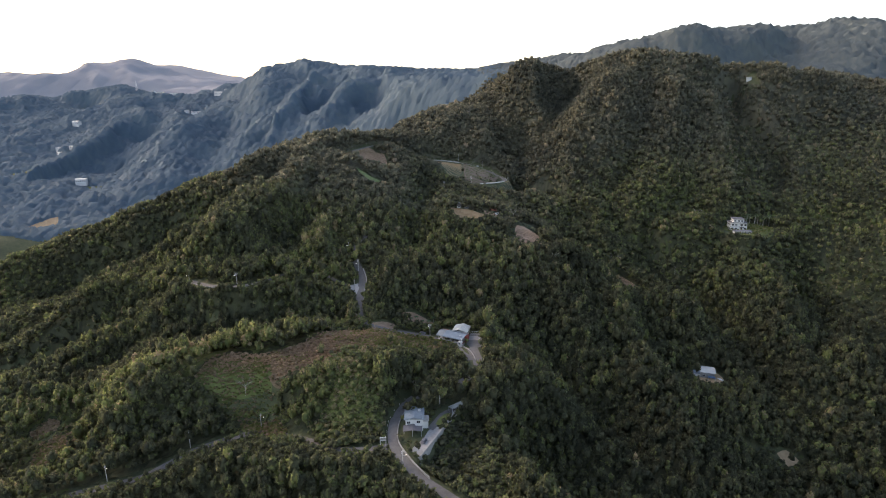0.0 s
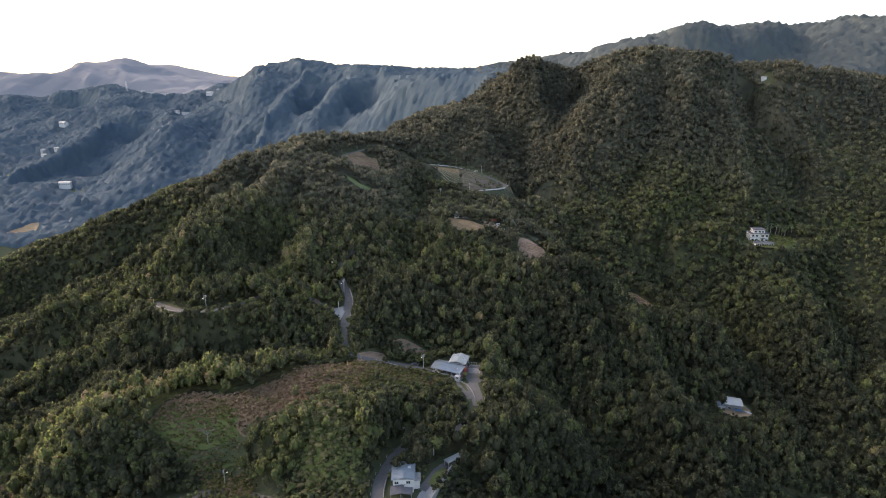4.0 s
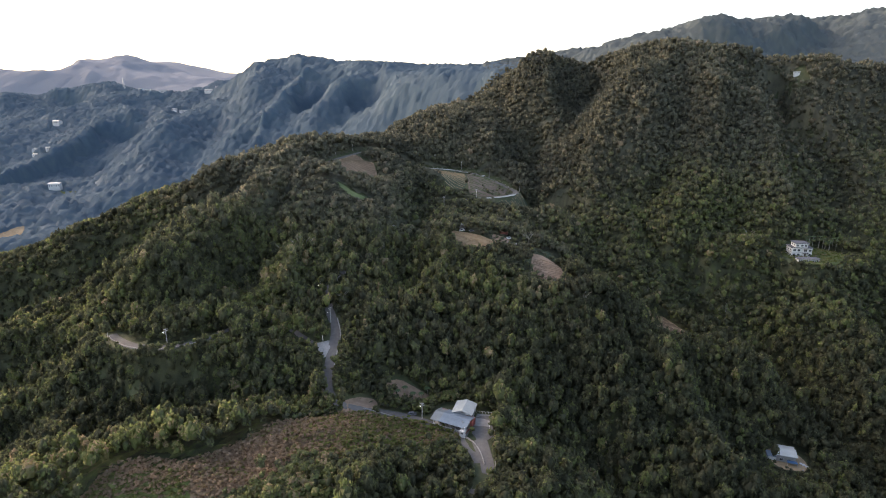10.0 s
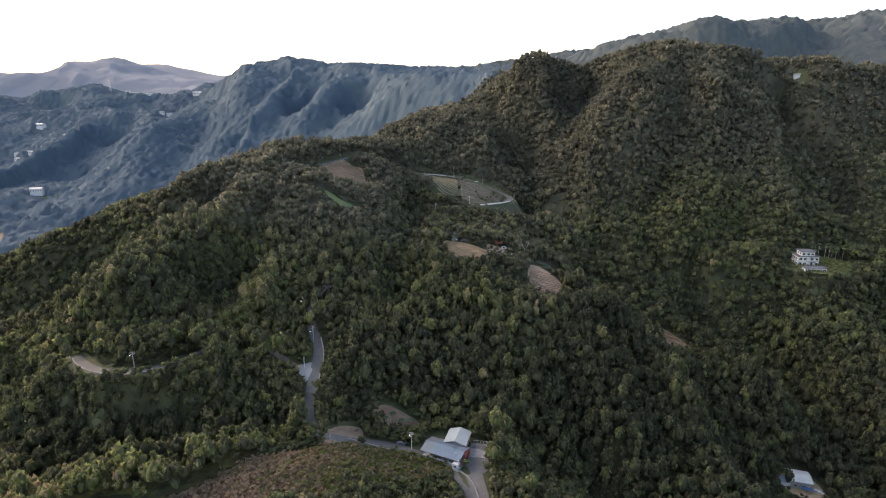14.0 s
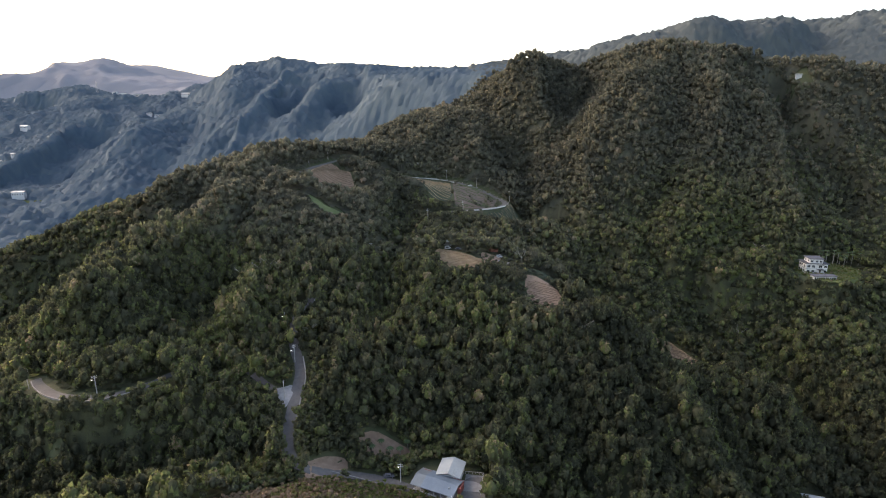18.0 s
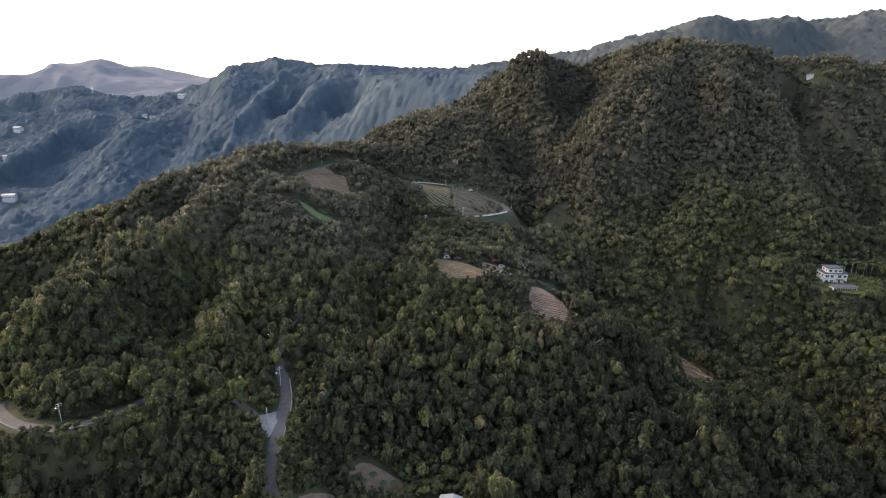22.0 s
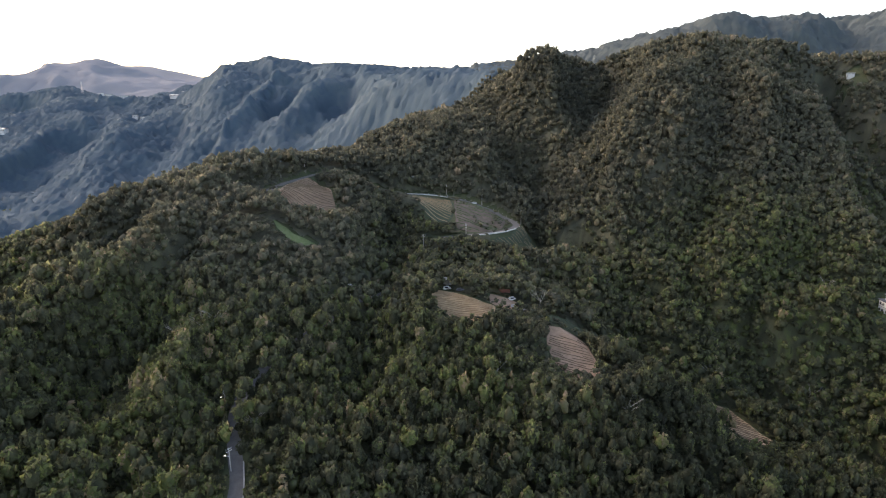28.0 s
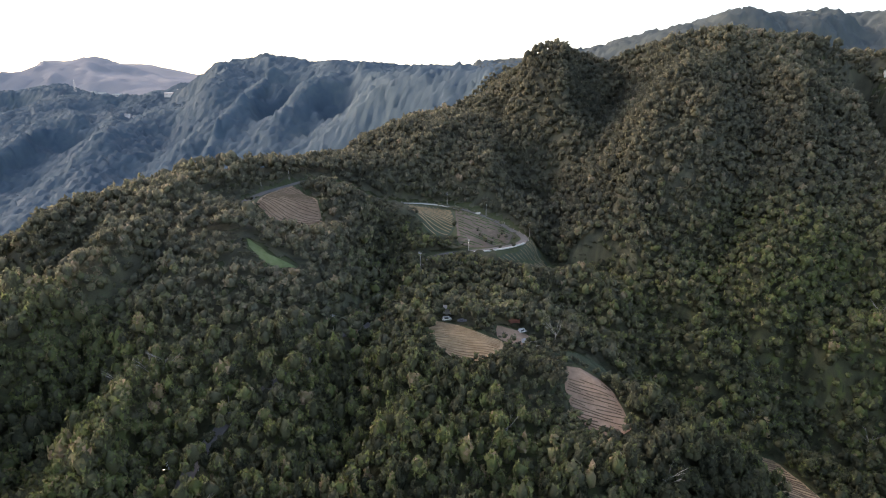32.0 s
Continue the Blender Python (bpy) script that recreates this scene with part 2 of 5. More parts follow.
landform("spur_b", (250, 735, 350), (258, 666, 315), (292, 655, 297), (290, 622, 271), (275, 564, 226), (240, 520, 188), (200, 500, 184))
landform("spur_c", (376, 735, 334), (361, 688, 311), (377, 661, 277), (387, 627, 244), (360, 565, 206), (330, 515, 181), (270, 500, 186), (250, 460, 154), (258, 360, 127), (270, 280, 91))
landform("spur_d", (520, 760, 320), (520, 600, 240), (480, 480, 190), (420, 380, 140), (380, 280, 90))
landform("spur_e", (122, 800, 337), (104, 750, 337), (102, 708, 312), (88, 692, 265), (84, 655, 221), (78, 625, 230))
landform("v_right", (250, -50, 40), (240, 120, 60), (225, 260, 74), (205, 330, 110), (205, 410, 128), (185, 480, 150), (140, 530, 199), (115, 590, 223))
landform("v_villa", (330, 300, 90), (320, 420, 135), (345, 500, 173), (360, 600, 213), (360, 720, 291))
landform("v_gully", (300, 560, 206), (325, 610, 238), (335, 660, 268), (335, 700, 305))
landform("v_gully2", (98, 590, 221), (112, 640, 257), (124, 680, 279), (146, 740, 300), (165, 785, 321))
landform("v_west", (-700, 300, 40), (-600, 800, 50), (-500, 900, 70), (-300, 950, 110), (-120, 900, 190), (0, 860, 280))
landform("v_near", (-200, 0, 60), (-300, 100, 50), (-420, 300, 60))
landform("near_east", (60, 230, 108), (110, 200, 94), (150, 120, 70))
landform("f_mid", (-130, 1400, 365), (-60, 1180, 330), (18, 1080, 335), (122, 940, 330), (150, 850, 330))
landform("f_crest", (600, 1700, 420), (430, 1700, 405), (250, 1500, 366), (20, 1330, 345), (-66, 1420, 348), (-98, 1405, 364), (-130, 1400, 370), (-178, 1415, 367), (-225, 1440, 356), (-275, 1520, 354), (-350, 1600, 372), (-410, 1680, 386), (-446, 1711, 389), (-490, 1700, 378), (-545, 1740, 354), (-610, 1800, 328), (-710, 1930, 321), (-800, 1880, 285), (-930, 1860, 300), (-1086, 1903, 320), (-1300, 1900, 290), (-1700, 1900, 265))
landform("f_sp1", (-130, 1400, 365), (-167, 1264, 316), (-172, 1138, 256), (-220, 1060, 200))
landform("f_sp2", (-446, 1711, 392), (-400, 1500, 330), (-308, 1382, 323), (-332, 1288, 244), (-400, 1150, 170), (-450, 1050, 100))
landform("f_sp3", (-506, 1680, 351), (-647, 1683, 291), (-658, 1541, 260), (-614, 1361, 195), (-700, 1200, 150), (-720, 950, 80))
landform("f_sp4", (-930, 1860, 300), (-960, 1650, 262), (-900, 1500, 205), (-794, 1448, 172), (-838, 1294, 131), (-900, 1000, 75))
landform("f_sp5", (-1300, 1900, 290), (-1142, 1780, 251), (-1150, 1500, 200), (-1250, 1150, 130), (-1400, 800, 70))
landform("f_v1", (-610, 1000, 90), (-600, 1200, 170), (-590, 1500, 285))
landform("f_v2", (-860, 950, 70), (-870, 1250, 155), (-850, 1600, 250))
landform("f_v3", (-340, 1000, 135), (-330, 1200, 259), (-320, 1420, 350))
landform("r_crest", (430, 1700, 405), (455, 1350, 402), (482, 1172, 427), (560, 1200, 420), (679, 1260, 430), (793, 1298, 436), (900, 1280, 440), (1000, 1200, 415), (1400, 900, 330))
landform("r_low", (415, 950, 320), (600, 950, 330), (800, 850, 300))
landform("o_1", (-1100, 3000, 330), (-1500, 3250, 405), (-1760, 3400, 500), (-1960, 3400, 492), (-2200, 3350, 395), (-2700, 3100, 400), (-3200, 2600, 380))
landform("o_1b", (-1100, 3000, 330), (-600, 2800, 330), (0, 2600, 340), (700, 2500, 360), (1500, 2000, 380), (2300, 1200, 350))
landform("o_2", (-3200, 2600, 380), (-3300, 1000, 250), (-3000, -1000, 200), (-1500, -2500, 200), (500, -3000, 200), (2500, -1500, 250), (2600, 500, 300), (2300, 1200, 350))
landform("o_v", (-900, 2400, 200), (-1500, 2500, 180), (-2200, 2000, 100), (-2200, 800, 50), (-1500, 0, 40), (-600, -600, 40), (300, -900, 60), (1100, -300, 100), (1200, 300, 120))
landform("left_bank", (-105, 500, 241), (-115, 440, 204), (-120, 395, 180), (-156, 389, 213), (-200, 385, 179))
landform("left_hollow", (-110, 310, 164), (-155, 318, 154), (-210, 320, 124))
landform("saddle", (25, 295, 159), (10, 315, 162), (-8, 319, 159), (-30, 322, 163), (-50, 332, 179))
landform("east_side", (0, 262, 152), (25, 285, 160), (70, 299, 133))
landform("branch", (-26, 214, 153), (-46, 216, 150), (-66, 229, 149), (-88, 239, 142), (-117, 234, 139), (-143, 222, 132), (-168, 215, 126))
landform("near_west", (30, 150, 143), (-40, 165, 123), (-110, 170, 105), (-180, 150, 80))
landform("crest_front", (-92, 534, 241), (-70, 538, 234), (-50, 549, 231))
landform("west_mid", (-93, 440, 214), (-93, 408, 210), (-88, 382, 201))
landform("v_west_fold", (-150, 478, 215), (-200, 468, 190), (-260, 472, 157), (-330, 465, 125), (-450, 450, 90))
landform("knob_east", (62, 455, 197), (66, 415, 188), (83, 376, 168), (94, 363, 160), (106, 325, 141))
landform("slope_mid", (250, 735, 350), (228, 630, 285), (217, 578, 238), (195, 545, 217), (172, 508, 188))
landform("spine_back", (-108, 582, 257), (-160, 680, 190), (-250, 780, 130))
landform("dome_side", (38, 735, 278), (36, 690, 264), (34, 645, 250))
landform("r_side", (782, 1280, 440), (650, 1050, 340), (560, 900, 300))
landform("crest_top", (-86, 573, 247), (-66, 579, 243))


def hash01(i, j, seed):
    v = np.sin(i * 127.1 + j * 311.7 + seed * 74.7) * 43758.5453
    return v - np.floor(v)


def vnoise(P, size, seed=0):
    """Smooth value noise from -1 to 1, with bumps about size metres wide."""
    q = P / size
    c = np.floor(q)
    f = q - c
    f = f * f * (3 - 2 * f)
    i, j = c[:, 0], c[:, 1]
    a = hash01(i, j, seed) * (1 - f[:, 0]) + hash01(i + 1, j, seed) * f[:, 0]
    b = hash01(i, j + 1, seed) * (1 - f[:, 0]) + hash01(i + 1, j + 1, seed) * f[:, 0]
    return 2 * (a * (1 - f[:, 1]) + b * f[:, 1]) - 1


def nearest(P, path):
    """Distance from each of P to a path, and the height of the path there."""
    best, height = np.full(len(P), 1e18), np.zeros(len(P))
    for a, b in zip(path[:-1], path[1:]):
        d = b[:2] - a[:2]
        s = np.clip(((P - a[:2]) @ d) / (d @ d), 0, 1)
        q = np.sum((P - a[:2] - s[:, None] * d) ** 2, 1)
        m = q < best
        best[m], height[m] = q[m], (a[2] + s * (b[2] - a[2]))[m]
    return np.sqrt(best), height


GULLIES = []


def gully(depth, width, *points):
    """A fold cut into a slope (a rib, where the depth is negative)."""
    GULLIES.append((depth, width, np.array([(x, y, 0) for x, y in points], float)))


gully(10.2, 11, (-19, 549), (-18, 481), (-22, 436), (-20, 405))
gully(13, 13, (-104, 425), (-99, 391), (-90, 362))
gully(8.7, 12, (118, 545), (119, 478), (129, 462))
gully(13, 14, (-200, 430), (-190, 400), (-215, 370))
gully(11.6, 14, (-60, 320), (-95, 318), (-150, 300))
gully(10.2, 14, (110, 330), (95, 300), (105, 265))
gully(14.5, 18, (310, 470), (300, 420), (265, 370))
gully(6, 7, (3, 206), (8, 224), (13, 238))
gully(13, 15, (182, 761), (164, 746), (128, 675), (107, 649), (94, 617), (85, 592))
gully(15, 17, (362, 729), (365, 721), (342, 675), (331, 638), (324, 604), (325, 577))
gully(-7, 14, (243, 724), (202, 684), (167, 658), (146, 621), (134, 599))
gully(7, 11, (243, 662), (220, 626), (203, 602), (190, 581), (171, 549))
gully(6, 11, (259, 610), (230, 564), (206, 535), (188, 518))
gully(5, 10, (83, 809), (64, 719), (63, 677), (71, 664))
gully(9, 13, (74, 517), (93, 495), (107, 478), (110, 452))
gully(8, 10, (97, 398), (107, 384), (109, 363), (109, 349))
gully(10, 15, (179, 470), (189, 449), (210, 433), (221, 417))
gully(9, 11, (66, 355), (71, 331), (75, 314), (77, 301))
gully(9, 15, (219, 478), (216, 444), (223, 407), (218, 368), (221, 335))
gully(8, 16, (-219, 497), (-251, 501), (-276, 494), (-318, 494), (-354, 489))
gully(-12, 42, (-429, 1506), (-440, 1417), (-480, 1426), (-536, 1439), (-570, 1349), (-607, 1267))
gully(-12, 38, (-330, 1327), (-336, 1227), (-394, 1272), (-430, 1224))
gully(-11, 36, (-170, 1275), (-188, 1242), (-224, 1201), (-258, 1165), (-294, 1145))
gully(20, 42, (-367, 1404), (-388, 1350), (-429, 1307), (-472, 1256), (-499, 1152))
gully(22, 42, (-239, 1385), (-244, 1354), (-277, 1319), (-294, 1174), (-331, 1136))
gully(18, 34, (-112, 1191), (-156, 1214), (-191, 1139))
gully(18, 55, (-678, 1819), (-695, 1618), (-667, 1369), (-757, 1321), (-719, 1091))
gully(16, 50, (-1124, 1861), (-988, 1572), (-939, 1390), (-905, 1222))
gully(16, 45, (543, 1142), (534, 1092))
gully(14, 40, (748, 1278), (692, 1155), (668, 1101))


TURNED = np.array([[0.8, -0.25], [0.6, 0.35]])        # spurs run down towards the valley
FALL = np.array([[1.0, 0.1], [0.12, 0.4]])            # folds run down the mountainside


def raw_height(P):
    total, weight = np.zeros(len(P)), np.zeros(len(P))
    for path in LINES:
        for a, b in zip(path[:-1], path[1:]):
            d = b[:2] - a[:2]
            s = np.clip(((P - a[:2]) @ d) / (d @ d), 0, 1)
            q = ((P - a[:2] - s[:, None] * d) ** 2).sum(1)
            w = math.hypot(*d) / (q + 25) ** 2
            total += w * (a[2] + s * (b[2] - a[2]))
            weight += w
    far = np.clip((P[:, 1] - 880) / 250, 0, 1)
    steep = np.clip((P[:, 1] - 470) / 120, 0, 1) * (1 - far)
    bumps = 1.6 * vnoise(P, 38, 3) + 0.8 * vnoise(P, 17, 4)
    bumps += steep * (2.4 - 7 * np.abs(vnoise(P @ FALL, 44, 25)))
    bumps += far * (11 - 22 * np.abs(vnoise(P @ TURNED, 150, 5)) + 6 - 12 * np.abs(vnoise(P @ TURNED, 66, 6)) + 4 * vnoise(P, 40, 9))
    bumps += np.clip((P[:, 1] - 2300) / 400, 0, 1) * (14 * vnoise(P, 330, 12) + 12 * vnoise(P, 120, 13))
    h = total / weight + bumps
    for depth, width, path in GULLIES:
        near = ((P > path[:, :2].min(0) - 2.6 * width) & (P < path[:, :2].max(0) + 2.6 * width)).all(1)
        h[near] -= depth * np.exp(-(nearest(P[near], path)[0] / width) ** 2)
    return h


def smooth_path(points, step=4.0):
    """A curve through points (x, y), about every step metres."""
    p = np.array(points, float)
    p = np.vstack([2 * p[0] - p[1], p, 2 * p[-1] - p[-2]])
    out = []
    for i in range(1, len(p) - 2):
        n = max(2, int(np.linalg.norm(p[i + 1] - p[i]) / step))
        for k in range(n):
            s = k / n
            out.append(0.5 * (2 * p[i] + (p[i + 1] - p[i - 1]) * s + (2 * p[i - 1] - 5 * p[i] + 4 * p[i + 1] - p[i + 2]) * s * s + (3 * p[i] - 3 * p[i + 1] + p[i + 2] - p[i - 1]) * s ** 3))
    out.append(p[-2])
    return np.array(out)


def graded(points):
    """A road's centre line with heights evened out along it; points (x, y) or (x, y, z)."""
    flat = [(*p, raw_height(np.array([p], float))[0]) if len(p) == 2 else p for p in points]
    c = smooth_path(flat)
    c, h = c[:, :2], c[:, 2].copy()
    for _ in range(8):
        h[1:-1] = 0.25 * h[:-2] + 0.5 * h[1:-1] + 0.25 * h[2:]
    return np.column_stack([c, h])


# name: (half width, centre line)
ROADS = {
    "main": (2.3, graded([(150, 30, 118), (92, 92, 133), (55, 130, 144), (36, 150, 147), (16, 174, 148), (2, 186, 149.5), (-9.3, 195.3, 151), (-14.3, 202.5, 152), (-19.4, 210, 152.5), (-22.4, 219, 153), (-23, 229, 153), (-22.3, 235, 153), (-19, 246, 153), (-14, 254, 153.5), (-4, 259, 154), (8, 264, 155), (15, 272, 157), (16.3, 281, 159), (15.5, 288, 159), (13, 294.5, 159), (9, 300.5, 159), (3, 305.7, 159.3), (-4.5, 310.7, 159.6), (-13, 314, 160), (-24, 315.5, 161.5), (-36, 313, 165.5), (-45, 313, 168.5), (-50.5, 318.5, 171), (-52.3, 328, 174.8), (-53, 344, 180), (-54, 359, 184), (-59, 372, 187), (-64, 388, 190), (-64, 401, 193), (-57, 421, 199), (-49, 431), (-39, 446), (-30, 466), (-16, 500), (0, 530), (12, 555), (40, 563, 216), (58, 577, 215), (65, 591, 215), (58, 603, 218), (46, 613, 223), (26, 620, 229), (4, 622, 232), (-16, 612, 234), (-38, 606), (-62, 600), (-74, 590), (-86, 572), (-91, 555), (-97, 530)])),
    "fork": (2.2, graded([(19.8, 279, 158.8), (19.5, 286, 159), (18.4, 295, 159.3), (17.3, 303, 160), (17, 307, 160.2)])),
    "branch": (2.0, graded([(-24, 214, 152.5), (-35, 213, 151.5), (-48, 216, 150), (-66, 229, 146), (-88, 239, 143), (-104, 236.5, 141), (-119, 231, 138), (-136, 219.5, 133), (-151, 215.5, 131), (-168, 213, 128)])),
    "side": (1.7, graded([(-6, 227, 152.5), (-3, 233, 152.6), (0, 239, 152.8), (5, 244, 152.8), (12, 250, 152)])),
    "left": (2.1, graded([(-170, 359, 180.5), (-166, 354, 181.3), (-157, 346, 182.5), (-148, 340, 183), (-136, 335.5, 184.5), (-127, 334.5, 185.5), (-119, 337, 186), (-112, 344, 186)])),
    "link": (1.7, graded([(-112, 344, 186), (-105, 356, 186), (-98, 368, 185.5), (-88, 369, 184.5), (-79, 362, 183), (-70, 354, 181.5), (-63, 348, 180.5)])),
}
# levelled building sites: centre, radius, height
SITES = [(-11, 224, 9, 152.4), (-7, 213, 4, 152.3), (7, 314, 12, 160.0), (269, 495, 17, 182.5), (181, 348, 9, 115.5), (19, 312, 7, 160.2)]


WALL_WAY, WALL_OUT = np.array([0.423, 0.906]), np.array([0.906, -0.423])        # along the retaining wall, and away from the yard


def height(P):
    P = np.atleast_2d(np.asarray(P, float))
    h = raw_height(P)
    for x, y, r, z in SITES:
        d = np.hypot(P[:, 0] - x, P[:, 1] - y)
        s = np.clip((r + 8 - d) / 8, 0, 1)
        h = h + (z - h) * s * s * (3 - 2 * s)
    for key, (half, line) in ROADS.items():
        d, z = nearest(P, line)
        s = np.clip((half + (10 if key == "left" else 8) - d) / (6 if key == "left" else 7), 0, 1)
        h = h + (z - 0.25 - h) * s * s * (3 - 2 * s)
    along, out = (P - [-9.7, 205.7]) @ WALL_WAY, (P - [-9.7, 205.7]) @ WALL_OUT
    s = np.clip((out + 0.2) / 1.5, 0, 1) * np.clip((24 - out) / 10, 0, 1) * np.clip((along + 4) / 4, 0, 1) * np.clip((44 - along) / 4, 0, 1)
    return h + np.minimum(0, 147.5 - 0.3 * out - h) * s


def ground_at(x, y):
    return float(height(np.array([[x, y]]))[0])


# ---- mesh helpers ----
def mesh_object(name, verts, faces, mat, parent=None, smooth=False):
    me = bpy.data.meshes.new(name)
    me.from_pydata([tuple(v) for v in verts], [], faces)
    if mat:
        me.materials.append(mat)
    if smooth:
        me.polygons.foreach_set("use_smooth", [True] * len(me.polygons))
    me.update()
    ob = new(name, me)
    if parent:
        ob.parent = parent
    return ob


def fast_mesh(name, V, T, mat, tint=None, smooth=False, dry=None):
    """One mesh from arrays of vertices and triangles."""
    me = bpy.data.meshes.new(name)
    me.vertices.add(len(V))
    me.vertices.foreach_set("co", np.ascontiguousarray(V, np.float32).ravel())
    me.loops.add(T.size)
    me.loops.foreach_set("vertex_index", np.ascontiguousarray(T, np.int32).ravel())
    me.polygons.add(len(T))
    me.polygons.foreach_set("loop_start", np.arange(0, T.size, T.shape[1], dtype=np.int32))
    me.polygons.foreach_set("loop_total", np.full(len(T), T.shape[1], np.int32))
    if smooth:
        me.polygons.foreach_set("use_smooth", np.ones(len(T), bool))
    if tint is not None:
        a = me.attributes.new("tint", "FLOAT", "POINT")
        a.data.foreach_set("value", np.ascontiguousarray(tint, np.float32))
    if dry is not None:
        a = me.attributes.new("dry", "FLOAT", "POINT")
        a.data.foreach_set("value", np.ascontiguousarray(dry, np.float32))
    me.materials.append(mat)
    me.update(calc_edges=True)
    me.validate()
    return new(name, me)


def part(name, bm, mat, parent=None, label="", smooth=False):
    me = bpy.data.meshes.new(name)
    bm.to_mesh(me)
    bm.free()
    if mat:
        me.materials.append(mat)
    if smooth:
        for p in me.polygons:
            p.use_smooth = True
    ob = new(name, me)
    if parent:
        ob.parent = parent
    return tagged(ob, label) if label else ob


# ---- the ground ----
def spaced(lo, hi, fine_lo, fine_hi, step, grow=1.12):
    core = list(np.arange(fine_lo, fine_hi + 0.1, step))
    a, s = fine_lo, step
    left = []
    while a > lo:
        s *= grow
        a -= s
        left.append(max(a, lo))
    b, s = fine_hi, step
    right = []
    while b < hi:
        s *= grow
        b += s
        right.append(min(b, hi))
    return np.array(left[::-1] + core + right)


gx = spaced(-4600, 4600, -340, 460, 4.6, 1.045)
gy = spaced(-4600, 4600, 140, 760, 4.6, 1.04)
GX, GY = np.meshgrid(gx, gy)
GP = np.column_stack([GX.ravel(), GY.ravel()])
GV = np.column_stack([GP, height(GP)])
GV[:, 2] -= 16 * np.clip((GP[:, 1] - 900) / 30, 0, 1) * (GP[:, 1] < 2000) * (GP[:, 0] > -1330) * (GP[:, 0] < 980)
nx, ny = len(gx), len(gy)
ii = (np.arange(ny - 1)[:, None] * nx + np.arange(nx - 1)[None, :]).ravel()
GT = np.column_stack([ii, ii + 1, ii + nx + 1, ii + nx])
ground = fast_mesh("ground", GV, GT, M_GROUND, smooth=True)
# Far ground takes the haze-coloured materials.
ground.data.materials.append(M_RANGE_HAZE)
ground.data.materials.append(M_FLOOR_HAZE)
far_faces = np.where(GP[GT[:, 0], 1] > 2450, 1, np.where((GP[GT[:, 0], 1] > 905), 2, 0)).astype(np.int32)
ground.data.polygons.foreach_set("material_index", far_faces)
tagged(ground, "steep hills of dark soil and undergrowth", "ground", kind="structure")


def drape(name, outline, mat, label, category, lift=0.25, rings=10, kind="structure"):
    """A sheet of soil or grass laid on the ground inside an outline."""
    c = np.mean(np.array(outline, float), 0)
    o = smooth_path(list(outline) + [outline[0]], 3.0)[:-1]
    o = o + 0.8 * np.column_stack([vnoise(o, 4, 7), vnoise(o, 4, 8)])
    V = [c]
    for r in range(1, rings + 1):
        V.extend(c + (o - c) * r / rings)
    V = np.array(V)
    z = height(V) + lift
    n = len(o)
    F = [(0, 1 + k, 1 + (k + 1) % n) for k in range(n)]
    for r in range(rings - 1):
        for k in range(n):
            a, b = 1 + r * n + k, 1 + r * n + (k + 1) % n
            F.append((a, a + n, b + n, b))
    ob = mesh_object(name, np.column_stack([V, z]), F, mat, smooth=True)
    CLEAR.append(o)
    return tagged(ob, label, category, kind=kind)


CLEAR = []


def inside(P, poly):
    hit = np.zeros(len(P), bool)
    a = poly[-1]
    for b in poly:
        if a[1] != b[1]:
            m = ((a[1] > P[:, 1]) != (b[1] > P[:, 1])) & (P[:, 0] < (b[0] - a[0]) * (P[:, 1] - a[1]) / (b[1] - a[1]) + a[0])
            hit ^= m
        a = b
    return hit


# ---- roads ----
def ribbon(name, line, half, mat, lift, label, category="road", offset=0.0, thick=0.0):
    t = np.gradient(line[:, :2], axis=0)
    t /= np.linalg.norm(t, axis=1)[:, None]
    n = np.column_stack([t[:, 1], -t[:, 0]])
    V, F = [], []
    for k, (p, q) in enumerate(zip(line, n)):
        for s in (-1, -0.33, 0.33, 1):
            V.append((*(p[:2] + q * (offset + s * half)), p[2] + lift - 0.05 * s * s))
        for s in (-1, 1):
            V.append((*(p[:2] + q * (offset + s * half)), p[2] + lift - 0.05 - thick))
    for k in range(len(line) - 1):
        a, b = 6 * k, 6 * k + 6
        for i in range(3):
            F.append((a + i, a + i + 1, b + i + 1, b + i))
        if thick:
            F.append((a + 4, a, b, b + 4))
            F.append((a + 3, a + 5, b + 5, b + 3))
    ob = mesh_object(name, V, F, mat)
    return tagged(ob, label, category, kind="structure")


for key, (half, line) in ROADS.items():
    if key == "left":
        ribbon("road_left", line, half, M_ASPHALT, 0.05, "narrow grey road that crosses the slope to the lay-by", thick=0.4)
    else:
        ribbon("road_" + key, line, half, M_ASPHALT, 0.05, "narrow grey asphalt mountain road along the ridge", thick=0.4)

# ---- fields and clearings ----
drape("field_ridge_tea", [(7, 475), (16, 472), (27, 464), (36, 461), (33, 451), (22, 448), (12, 452), (7, 462)], M_STRAW, "pale brown terraced field of cut tea rows", "field")
drape("field_dirt_yard", [(36, 474), (46, 477), (52, 473), (49, 465), (41, 461), (35, 464)], M_SOIL, "bare reddish earth yard beside trees", "yard")
drape("field_slope_earth", [(60, 452), (70, 453), (77, 448), (77, 435), (77, 421), (66, 418), (60, 424), (58, 436)], M_SOIL, "cleared reddish earth slope with contour rows", "field")
drape("field_dark_tea", [(57, 464), (66, 466), (78, 464), (88, 461), (87, 458), (79, 456), (70, 456), (60, 457)], M_TEA_DARK, "dark green tea field on the slope", "field")
drape("field_stony_rows", [(144, 457), (152, 454), (156, 437), (160, 426), (145, 424), (143, 434), (140, 445)], M_STRAW, "pale stony field with planted rows", "field")
